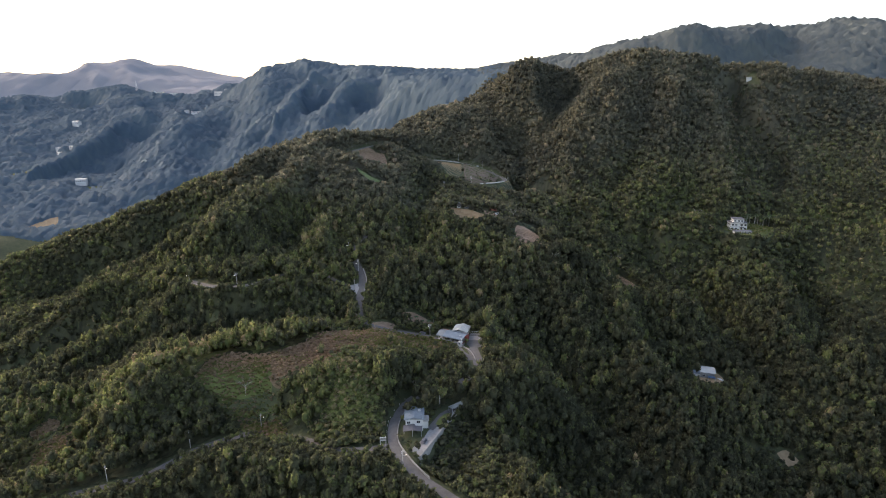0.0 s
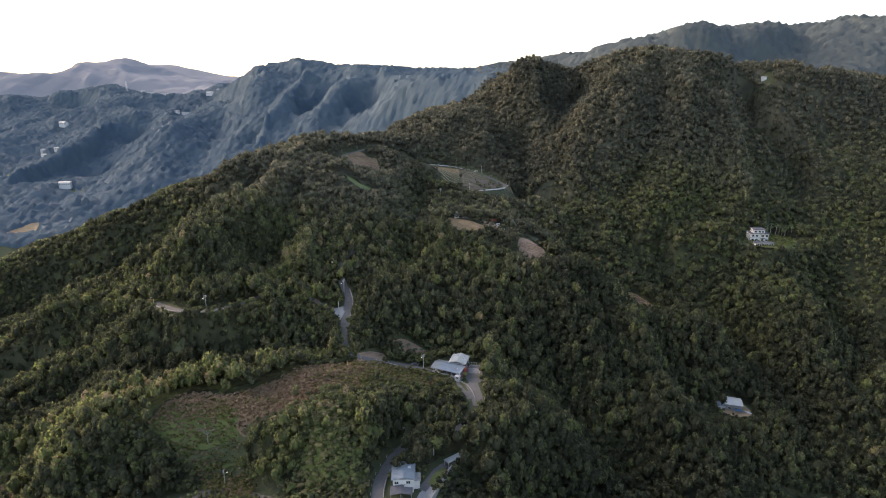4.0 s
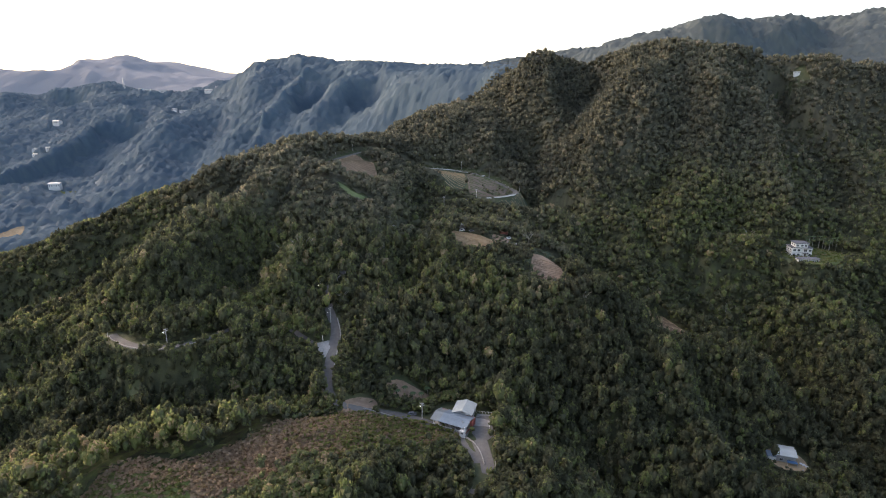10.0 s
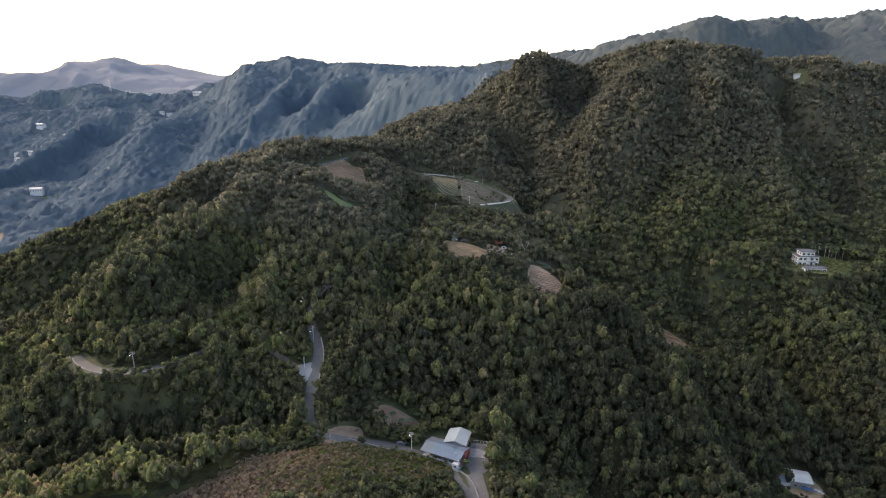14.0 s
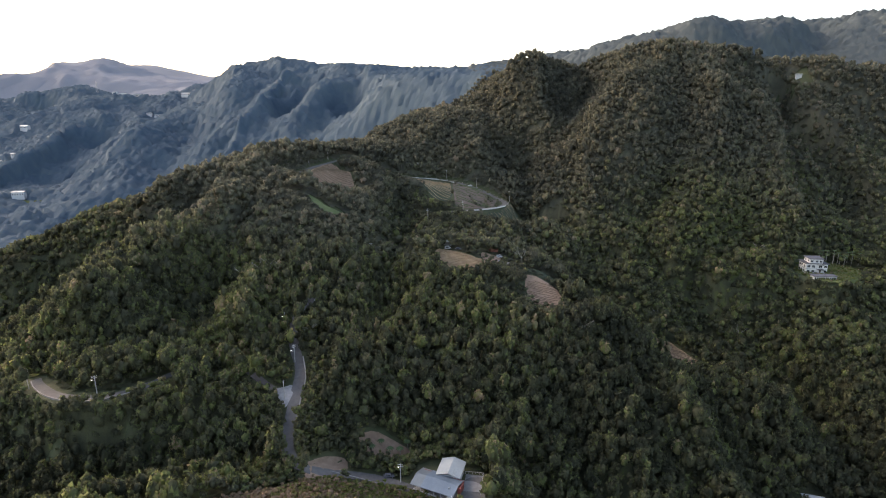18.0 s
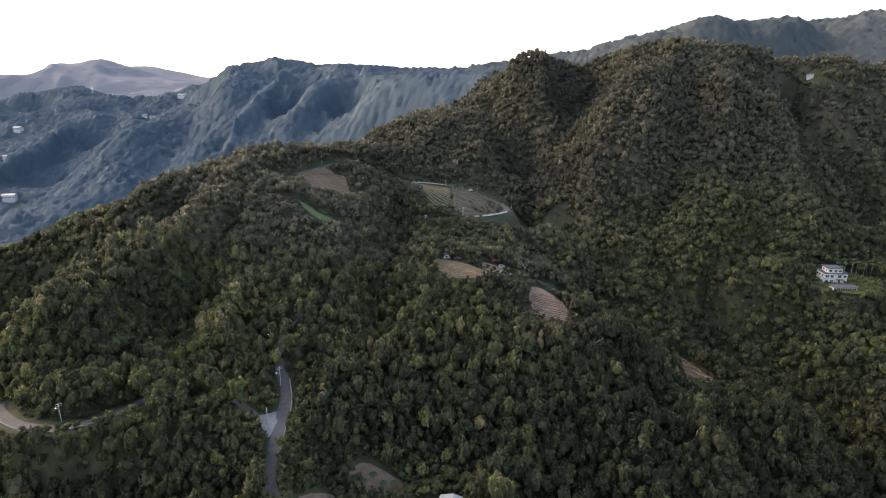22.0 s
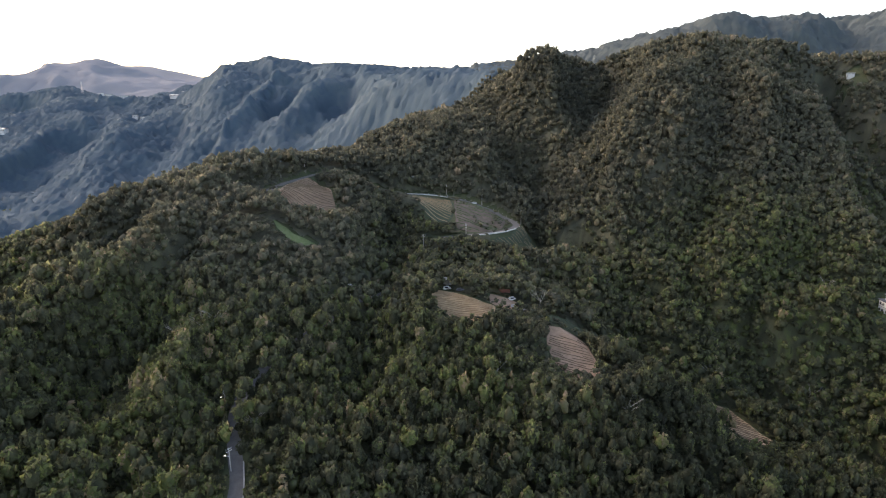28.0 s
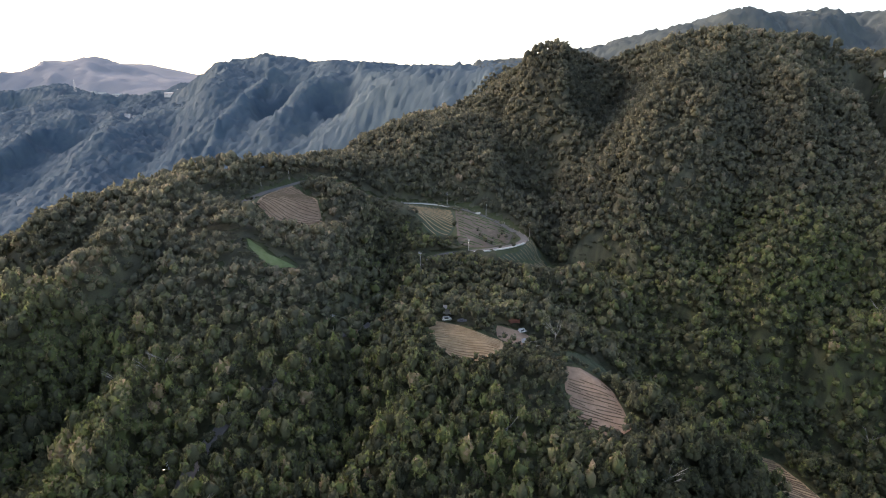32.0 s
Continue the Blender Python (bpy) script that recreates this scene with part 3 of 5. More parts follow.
drape("field_crest", [(-86, 545), (-86, 560), (-78, 580), (-66, 578), (-54, 556), (-64, 541)], M_SOIL, "reddish terraced field inside a road bend", "field")
drape("field_terrace_west", [(-11, 609), (5, 615), (19, 612), (21, 592), (17, 578), (0, 585)], M_TEA_DARK, "terraced tea field with pale soil between dark rows", "field")
drape("field_terrace_mid", [(22, 611), (46, 606), (57, 595), (53, 580), (39, 568), (23, 573)], M_SOIL_DULL, "terraced tea field with brown soil", "field")
drape("field_terrace_east", [(44, 556), (60, 571), (70, 590), (79, 588), (80, 576), (62, 556)], M_TEA_DARK, "dark terraced tea field below the road bend", "field")
drape("glade", [(-77, 497), (-71, 494), (-62, 490), (-52, 489), (-57, 485), (-66, 486), (-73, 491)], M_PALEGRASS, "pale green grassy glade in the forest", "glade")
drape("grass_brown", [(-98, 270), (-75, 284), (-50, 303), (-23, 312), (-1, 309), (9, 300), (-6, 294), (-24, 284), (-36, 272), (-52, 270), (-66, 258), (-84, 254)], M_DRYGRASS, "brown dry grass on the hilltop", "grass")
drape("grass_green", [(-128, 260), (-117, 274), (-98, 273), (-88, 262), (-86, 252), (-76, 238), (-77, 231), (-96, 240), (-103, 249), (-119, 256)], M_GRASS, "green grass slope of the low hill", "grass")
drape("creeper_slope", [(-52, 246), (-48, 255), (-41, 258), (-33, 247), (-30, 238), (-29, 229), (-33, 221), (-42, 218), (-52, 219), (-57, 229), (-56, 238)], M_KUDZU, "yellow-green creeper covering a steep bank", "creeper", lift=0.8)
drape("earth_slip", [(-27, 337), (-18, 339), (-5, 334), (-8, 327), (-17, 326), (-24, 330)], M_SOIL, "bare reddish earth bank", "bank")
drape("earth_yard", [(-43, 314), (-40, 319), (-31, 324), (-28, 318), (-33, 308), (-41, 307)], M_SOIL, "bare earth beside the road", "yard")
drape("lawn", [(256, 500), (266, 515), (285, 520), (304, 512), (299, 494), (284, 481), (264, 479)], M_GRASS, "bright green lawn round the white villa", "lawn")

HILL = [CLEAR[k] for k in (10, 11)]
CREEP = [CLEAR[12]]


# ---- crop rows on the fields: one strip of earth or bushes a row ----
def rows_on(field_name, poly, mat, turn, spacing, width, tall, bow, name="crop_row", gaps=0.0):
    """Rows that follow the contours across a field; each is a part of the field."""
    field = bpy.data.objects[field_name]
    c = poly.mean(0)
    a = radians(turn)
    along, across = np.array([math.cos(a), math.sin(a)]), np.array([-math.sin(a), math.cos(a)])
    size = np.abs(poly - c).max() * 1.5
    r = np.random.default_rng(len(field_name))
    for k in np.arange(-size, size, spacing):
        s = np.arange(-size, size, 1.0)
        line = c + np.outer(s, along) + np.outer(k + bow * s * s / size + 0.25 * np.sin(s * 0.35 + k), across)
        ok = inside(line, c + (poly - c) * 0.96)
        if gaps:
            ok &= vnoise(line, 5, int(k * 7) % 50) > -1 + 2 * gaps
        if ok.sum() < 4:
            continue
        first = None
        V, F = [], []
        h = height(line) + 0.22
        for i in range(len(line)):
            if not ok[i]:
                first = None
                continue
            w, t = width * r.uniform(0.75, 1.2) / 2, tall * r.uniform(0.7, 1.2)
            n = len(V)
            for u, z in ((-1, 0), (-0.5, t), (0.5, t * 0.9), (1, 0)):
                V.append((*(line[i] + across * u * w), h[i] + z))
            if first is not None:
                for j in range(3):
                    F.append((first + j, first + j + 1, n + j + 1, n + j))
            first = n
        if F:
            mesh_object(name, V, F, mat, field)


rows_on("field_ridge_tea", CLEAR[0], M_TEA_DRY, -12, 1.25, 0.55, 0.3, -0.1)
rows_on("field_slope_earth", CLEAR[2][CLEAR[2][:, 1] < 446], M_EARTH_ROW, -18, 1.5, 0.5, 0.3, 0.14, gaps=0.3)
rows_on("field_dark_tea", CLEAR[3], M_TEA_DARK, -25, 1.4, 1.0, 0.6, 0.0)
rows_on("field_stony_rows", CLEAR[4], M_EARTH_ROW, -28, 1.6, 0.7, 0.4, 0.0)
rows_on("field_crest", CLEAR[5], M_EARTH_ROW, 8, 1.6, 0.7, 0.45, 0.1)
rows_on("field_terrace_west", CLEAR[6], M_STRAW, -38, 2.2, 0.5, 0.35, 0.22)
rows_on("field_terrace_mid", CLEAR[7], M_TEA, -18, 2.3, 0.8, 0.4, 0.1, gaps=0.45)
rows_on("field_terrace_east", CLEAR[8], M_STRAW, 12, 2.0, 0.45, 0.35, 0.1)


drape("yard_concrete", [(-9.5, 219), (-6, 228), (-1, 227.5), (-5.5, 215), (-9, 206.5), (-12, 208), (-14, 212)], M_CONCRETE, "pale concrete yard beside the white house", "yard", lift=0.12)
drape("lay_by", [(-63, 349), (-58, 350), (-55.3, 350), (-55, 341), (-56.5, 337.5), (-60, 344)], M_CONCRETE, "pale concrete lay-by beside the road", "lay-by", lift=0.3)
drape("yard_turning", [(49, 472), (54, 471.5), (53, 465), (47, 462.5), (45, 468)], M_CONCRETE, "grey concrete turning place beside the earth yard", "yard", lift=0.45)
drape("parking_forecourt", [(13, 306), (15, 314), (23, 316), (23.5, 304), (21, 299), (16, 300)], M_ASPHALT, "grey asphalt forecourt of the restaurant", "forecourt", lift=0.15)
drape("bank_eroded", [(-234, 280), (-224, 286), (-218, 281), (-227, 275)], M_STRAW, "pale eroded earth on a grassy bank", "bank")
drape("meadow_west", [(-222, 270), (-208, 278), (-196, 262), (-204, 248), (-218, 256)], M_GRASS, "green meadow on the low western hill", "meadow")
drape("bank_stony", [(200, 292), (207, 295), (212, 289), (204, 286)], M_STRAW, "pale stony bank in the valley", "bank")
drape("bank_below_wall", [(-8.6, 203), (-3.8, 215), (1.2, 226), (6.8, 239), (19, 236), (18, 220), (12, 204), (2, 194)], M_KUDZU, "green creeper bank below the retaining wall", "bank")
drape("hedge_bank", [(-4, 230), (-1, 237), (3, 240.5), (4, 238.5), (0.5, 229.5)], M_KUDZU, "green bank between house and retaining wall", "bank", lift=0.5)
drape("clearing_far", [(-725, 950), (-705, 975), (-690, 985), (-680, 960), (-700, 940)], M_STRAW, "brown clearing in the far valley", "clearing")
drape("clearing_far_green", [(-745, 1158), (-715, 1170), (-700, 1160), (-725, 1148)], M_GRASS, "green clearing beside a far house", "clearing")
drape("clearing_far_pale", [(-930, 1205), (-900, 1225), (-885, 1212), (-910, 1196)], M_GRASS, "pale clearing in the far valley", "clearing")
drape("yard_farm", [(171, 353), (178, 357), (188, 353), (190, 343), (184, 337), (173, 341)], M_STRAW, "pale earth yard round the farm shed", "yard")
drape("road_apron", [(13.5, 298), (18, 298), (20, 290), (20.5, 280), (16.5, 279), (16, 288)], M_ASPHALT, "grey asphalt apron where the roads join", "road", lift=0.22)
drape("rock_slab", [(19, 225), (23, 227), (24, 222), (20, 220)], M_CONCRETE, "pale bare rock slab in the undergrowth", "rock")

LAWN = [CLEAR[15]]
BANK = [c for c in CLEAR if 0 < c.mean(0)[0] < 15 and 205 < c.mean(0)[1] < 225][0]
MEADOW = [CLEAR[k] for k in range(16, len(CLEAR)) if -240 < CLEAR[k].mean(0)[0] < -190]

# ---- forest ----
rng = np.random.default_rng(7)


def ico(level=1):
    bm = bmesh.new()
    bmesh.ops.create_icosphere(bm, subdivisions=level, radius=1)
    V = np.array([v.co[:] for v in bm.verts])
    T = np.array([[v.index for v in f.verts] for f in bm.faces])
    bm.free()
    return V, T


ICO_V, ICO_T = ico(1)


def crown(lobes, tufts, shape, seed, tuft=0.24):
    """A crown of uneven lobes with leaf tufts in clumps round them; unit radius, base at 0. Also a leaf tone for each
    vertex, darker on the lobes to mimic shade inside the crown.
    """
    r = np.random.default_rng(seed)
    V, T, A = [], [], []
    base = 0
    centres = []
    for k in range(lobes):
        if shape == "cone":
            u = (k + 0.5) / lobes
            c = np.array([r.normal(0, 0.1), r.normal(0, 0.1), 0.25 + 1.9 * u])
            s = 0.72 * (1.05 - u) + 0.12
            sz = s * 1.2
        else:
            a = k * 2.4 + r.uniform(-0.4, 0.4)
            d = 0.0 if k == 0 else r.uniform(0.35, 0.6)
            c = np.array([d * math.cos(a), d * math.sin(a), 0.95 + (0.3 if k == 0 else r.uniform(-0.4, 0.3))])
            s = r.uniform(0.4, 0.6) if k else 0.82 if lobes == 1 else 0.62
            sz = s * r.uniform(0.8, 1.1)
        centres.append((c, s, sz))
        v = ICO_V * (1 + r.uniform(-0.42, 0.06, (len(ICO_V), 1)))
        V.append(v * [s, s, sz] + c)
        T.append(ICO_T + base)
        # Lobes get a darker leaf tone, painting in the shade behind the tufts.
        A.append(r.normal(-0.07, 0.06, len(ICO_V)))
        base += len(ICO_V)
    clumps = []
    for k in range(max(4, tufts // 6)):
        c, s, sz = centres[r.integers(lobes)]
        d = r.normal(0, 1, 3)
        d[2] = abs(d[2]) * 0.95 - 0.2
        d /= np.linalg.norm(d)
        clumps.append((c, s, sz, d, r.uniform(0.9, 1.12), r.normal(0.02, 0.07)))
    for k in range(tufts):
        c, s, sz, way, reach, shade = clumps[k % len(clumps)]
        d = way + r.normal(0, 0.24, 3)
        d /= np.linalg.norm(d)
        p = c + d * [s, s, sz] * reach * r.uniform(0.9, 1.1)
        n = d + r.normal(0, 0.5, 3)
        n /= np.linalg.norm(n)
        u = np.cross(n, r.normal(0, 1, 3))
        u /= np.linalg.norm(u)
        w = np.cross(n, u)
        h = tuft * r.uniform(0.6, 1.3)
        V.append(np.array([p + u * h, p - u * h * 0.5 + w * h * 0.8, p - u * h * 0.5 - w * h * 0.8 - n * 0.1]))
        T.append(np.array([[0, 1, 2]]) + base)
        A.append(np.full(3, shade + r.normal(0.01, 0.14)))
        base += 3
    return np.vstack(V), np.vstack(T), np.concatenate(A)


def scatter(x0, x1, y0, y1, step, keep=None):
    X, Y = np.meshgrid(np.arange(x0, x1, step), np.arange(y0, y1, step * 0.87))
    X = X + (np.arange(X.shape[0]) % 2)[:, None] * step / 2
    P = np.column_stack([X.ravel(), Y.ravel()]) + rng.uniform(-0.36, 0.36, (X.size, 2)) * step
    return P[keep(P)] if keep else P


FAR_HOUSES = [(-755, 1168, 20), (-985, 1545, 18), (-700, 1638, 26), (-674, 1660, 16), (-730, 1646, 12), (-690, 1790, 24), (-666, 1802, 14), (-880, 1812, 18), (-852, 1820, 14), (-834, 1802, 18), (-906, 1822, 10), (-160, 1040, 9), (377, 722, 4), (-900, 1330, 9), (-880, 1344, 8), (-922, 1360, 8)]


def open_ground(P, size):
    """True where no road, field or building stands."""
    ok = np.ones(len(P), bool)
    for key, (half, line) in ROADS.items():
        ok &= nearest(P, line)[0] > half + 0.5 + (3.0 if key == "left" else 0) * (P[:, 1] < np.interp(P[:, 0], line[:, 0], line[:, 1])) + size * (-0.7 if key == "link" else 1) * np.where(((P[:, 1] > 366) & (P[:, 1] < 545) & (key != "link")) | ((P[:, 1] > 251) & (P[:, 1] < 279) & (P[:, 0] > -14)) | ((P[:, 1] > 308) & (P[:, 1] < 331) & (P[:, 0] < -26)), -0.45, 0.55)
    for poly in CLEAR:
        near = (np.abs(P - poly.mean(0)) < 80).all(1)
        idx = np.where(ok & near)[0]
        if len(idx):
            ok[idx[inside(P[idx], poly.mean(0) + (poly - poly.mean(0)) * 1.02)]] = False
    for x, y, w in FAR_HOUSES:
        ok &= np.hypot(P[:, 0] - x, (P[:, 1] - y + 8) * 0.6) > w * 0.6 + 4
    for x, y, r, _ in SITES:
        ok &= np.hypot(P[:, 0] - x, P[:, 1] - y) > r + size * 0.3
    return ok


def sight_trim(P, z, top):
    """How far trees are shortened on the banks below fields, yards and open road, to keep these in the camera's view.
    """
    f = np.ones(len(P))
    for poly in CLEAR:
        c = poly.mean(0)
        idx = np.where((np.abs(P - c) < 75).all(1) & (P[:, 1] < c[1] + 12))[0]
        if not len(idx):
            continue
        d2 = ((P[idx, None, :] - poly[None]) ** 2).sum(2)
        k = d2.argmin(1)
        d = np.sqrt(d2.min(1))
        m = (d < 26) & (P[idx, 1] < poly[k, 1] - 0.1 * d)
        room = height(poly)[k] + 0.6 + 0.3 * d - z[idx]
        f[idx[m]] = np.minimum(f[idx[m]], np.clip(room / top[idx], 0.4 if poly is HILL[1] else 0.55 if poly is CLEAR[13] or poly is CLEAR[14] else 0.2, 1)[m])
    for key, (half, line) in ROADS.items():
        if key == "link":
            continue
        use = line[((line[:, 1] < 368) | (line[:, 1] > 548)) & ~((line[:, 1] > 252) & (line[:, 1] < 280) & (line[:, 0] > -16)) & ~((line[:, 1] > 310) & (line[:, 1] < 331) & (line[:, 0] < -22))]
        idx = np.where((P[:, 0] > use[:, 0].min() - 25) & (P[:, 0] < use[:, 0].max() + 25) & (P[:, 1] < use[:, 1].max()))[0]
        if not len(idx):
            continue
        d2 = ((P[idx, None, :] - use[None, ::2, :2]) ** 2).sum(2)
        k = d2.argmin(1)
        d = np.sqrt(d2.min(1))
        m = (d < (34 if key == "left" else 22)) & (P[idx, 1] < use[::2][k, 1] - 0.35 * d)
        room = use[::2][k, 2] + 0.6 + (0.14 if key == "left" else 0.32) * np.maximum(0, d - half) - z[idx]
        f[idx[m]] = np.minimum(f[idx[m]], np.clip(room / top[idx], 0.45 if key == "left" else 0.2, 1)[m])
    return f


def brighter(P):
    """Young yellow-green growth on the low hill, along its western crest and below the tea fields. Also light and shade
    put into the tint: west slope lighter, east slope darker.
    """
    x, y = P[:, 0], P[:, 1]
    hill = 0.46 * np.exp(-((x + 50) / 24) ** 2 - ((y - 244) / 24) ** 2)
    crest = 0.3 * np.exp(-((y - 272 + 0.12 * (x + 110)) / 13) ** 2) * ((x < -95) & (x > -260))
    knob = 0.24 * np.exp(-((x - 15) / 55) ** 2 - ((y - 408) / 32) ** 2)
    edge = 0.2 * np.exp(-((y - 279 - 0.71 * (x + 98)) / 9) ** 2) * ((x < -45) & (x > -112))
    # Shade of the eastern slope, painted in as darker leaves.
    shade = 0.09 * np.clip((x - 5) / 60, 0, 1) * np.clip((440 - y) / 40, 0, 1)
    # Light on the western slope, painted in as brighter leaves.
    west = 0.17 * np.exp(-((x + 105) / 75) ** 2 - ((y - 425) / 75) ** 2)
    return hill + crest + knob + edge + west - shade


def forest(name, P, radius, protos, mat, label, sink=0.5, tall=(0.9, 1.25), shift=0.0, banks=True):
    """Many trees in one mesh: P places, radius of each crown."""
    n = len(P)
    z = height(P)
    if banks:
        f = sight_trim(P, z, radius * 3.2 + 1)
        radius = radius * (0.4 + 0.6 * f)
    kind = rng.integers(0, len(protos), n)
    turn = rng.uniform(0, 2 * math.pi, n)
    high = rng.uniform(*tall, n) * (np.minimum(1, f / (0.4 + 0.6 * f)) if banks else 1)
    patch = 0.5 + 0.5 * vnoise(P, 45, 11)
    tint = np.clip(0.27 + 0.3 * (patch - 0.5) + rng.normal(0, 0.14, n) + (rng.random(n) < 0.025) * 0.45 + (rng.random(n) < 0.08) * 0.22 + shift + brighter(P), 0.02, 0.95)
    # Grows with height: drier trees, and haze put into the leaf colour.
    dry_hazed = np.clip((z - 178) / 60 + 0.45 * vnoise(P, 70, 41) + rng.normal(0, 0.16, n) - 0.45 * np.clip((P[:, 0] - 90) / 120, 0, 1) - 0.3 * np.clip((-60 - P[:, 0]) / 60, 0, 1), 0, 0.9)
    VV, TT, AA, DD, base = [], [], [], [], 0
    for k, (pv, pt, pa) in enumerate(protos):
        i = np.where(kind == k)[0]
        if not len(i):
            continue
        c, s = np.cos(turn[i])[:, None], np.sin(turn[i])[:, None]
        x = (pv[None, :, 0] * c - pv[None, :, 1] * s) * radius[i, None] + P[i, 0, None]
        y = (pv[None, :, 0] * s + pv[None, :, 1] * c) * radius[i, None] + P[i, 1, None]
        h = pv[None, :, 2] * (radius * high)[i, None] + (z[i] + sink * radius[i] + rng.uniform(0, 2.0, len(i)) * (f[i] if banks else 1))[:, None]
        VV.append(np.stack([x, y, h], -1).reshape(-1, 3))
        TT.append((pt[None] + (np.arange(len(i)) * len(pv))[:, None, None] + base).reshape(-1, 3))
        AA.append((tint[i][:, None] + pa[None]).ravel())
        DD.append(np.repeat(dry_hazed[i], len(pv)))
        base += len(i) * len(pv)
    ob = fast_mesh(name, np.vstack(VV), np.vstack(TT), mat, np.concatenate(AA), dry=np.concatenate(DD))
    return tagged(ob, label, "forest", kind="stuff")


NEAR = [crown(1, 54, "round", s, 0.25) for s in range(10)] + [crown(2, 34, "cone", 20 + s, 0.25) for s in range(3)]
MID = [crown(1, 18, "round", s + 30, 0.38) for s in range(8)] + [crown(1, 16, "cone", 38 + s, 0.36) for s in range(2)]
BUSH = [crown(1, 14, "round", s + 50, 0.4) for s in range(5)]
FAR = [crown(1, 0, "round", s + 60) for s in range(6)]


def view_wedge(P):
    """The wedge of ground inside the camera's field of view."""
    return np.abs(P[:, 0]) < 0.83 * P[:, 1] + 35


def steeper(P, share):
    """More trees where the ground is steep."""
    e = 3.0
    z = height(P)
    g = np.hypot(height(P + [e, 0]) - z, height(P + [0, e]) - z) / e
    out = [P]
    for limit in (0.5, 0.75, 1.0):
        more = P[(g > limit) & (rng.random(len(P)) < share)]
        out.append(more + rng.uniform(-2.5, 2.5, more.shape))
    return np.vstack(out)


P = steeper(scatter(-270, 320, 165, 452, 3.3), 0.42)
P = P[open_ground(P, 2.0)]
cheap = [P[~view_wedge(P)][::9], scatter(-420, 420, -300, 112, 14)]
P = P[view_wedge(P)]
pick = rng.permutation(np.where((P[:, 0] > -75) & (P[:, 0] < 85) & (P[:, 1] > 376) & (P[:, 1] < 404))[0])[:295]
single = P[pick]
P = np.delete(P, pick, 0)
screen = np.column_stack([rng.uniform(-58, -27, 46), rng.uniform(304, 313, 46)])
screen[:, 1] += np.clip((-38 - screen[:, 0]) * 0.7, 0, 9)
P = np.vstack([P, screen[open_ground(screen, 1.5)]])
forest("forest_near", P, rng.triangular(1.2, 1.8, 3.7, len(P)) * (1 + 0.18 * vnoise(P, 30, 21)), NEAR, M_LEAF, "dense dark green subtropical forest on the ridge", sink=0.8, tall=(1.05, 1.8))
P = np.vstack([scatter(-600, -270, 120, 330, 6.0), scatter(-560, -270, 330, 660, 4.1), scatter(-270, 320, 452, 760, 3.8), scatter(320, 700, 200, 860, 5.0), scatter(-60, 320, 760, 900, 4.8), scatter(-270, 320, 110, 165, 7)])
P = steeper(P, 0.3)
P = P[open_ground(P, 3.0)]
cheap.append(P[~view_wedge(P)][::2])
P = P[view_wedge(P)]
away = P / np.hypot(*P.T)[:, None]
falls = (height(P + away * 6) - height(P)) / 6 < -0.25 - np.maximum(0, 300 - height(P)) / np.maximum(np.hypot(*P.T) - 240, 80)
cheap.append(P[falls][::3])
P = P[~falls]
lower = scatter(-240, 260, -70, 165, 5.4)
lower = lower[open_ground(lower, 3.0) & ((lower[:, 1] < 112) | ~view_wedge(lower))]
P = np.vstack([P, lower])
# The shift lightens leaves, more to the east, as painted haze.
forest("forest_hillside", P, rng.triangular(1.5, 2.1, 3.7, len(P)), MID, M_LEAF, "dense grey-green forest on the steep mountainside, tinted paler for haze", sink=0.5, tall=(0.95, 1.4), shift=0.05 + 0.12 * np.clip((P[:, 0] - 130) / 180, 0, 1) * (P[:, 1] > 480))


def undergrowth(x0, x1, y0, y1, step):
    """Low leafy growth that closes the floor between the trees."""
    xs, ys = np.arange(x0, x1, step), np.arange(y0, y1, step)
    X, Y = np.meshgrid(xs, ys)
    Q = np.column_stack([X.ravel(), Y.ravel()]) + rng.uniform(-0.35, 0.35, (X.size, 2)) * step
    lift = np.where(open_ground(Q, 1.2), 0.5 + 1.2 * np.clip((Q[:, 1] - 470) / 60, 0, 1) * (Q[:, 0] > -60) + rng.uniform(-1.0, 1.1, len(Q)), -2.5)
    n, m = len(xs), len(ys)
    k = (np.arange(m - 1)[:, None] * n + np.arange(n - 1)[None, :]).ravel()
    T = np.column_stack([k, k + 1, k + n + 1, k + n])
    T = T[(lift[T] > -2).all(1)]
    z = height(Q)
    tint = np.clip(0.3 + 0.15 * vnoise(Q, 45, 11) + rng.normal(0, 0.13, len(Q)) + 0.6 * brighter(Q), 0, 0.9)
    # Same greying with height, dry growth and painted haze together.
    dry = np.clip((z - 178) / 60 + 0.45 * vnoise(Q, 70, 41) - 0.45 * np.clip((Q[:, 0] - 90) / 120, 0, 1) - 0.3 * np.clip((-60 - Q[:, 0]) / 60, 0, 1), 0, 0.9)
    ob = fast_mesh("undergrowth", np.column_stack([Q, z + lift]), T, M_LEAF, tint, dry=dry)
    return tagged(ob, "low leafy undergrowth between the forest trees", "undergrowth", kind="stuff")


undergrowth(-270, 320, 165, 700, 2.3)
undergrowth(320, 590, 330, 860, 3.6)
undergrowth(-480, -268, 300, 640, 3.8)
undergrowth(-270, 300, -90, 166, 3.8)
undergrowth(-40, 320, 698, 880, 3.4)


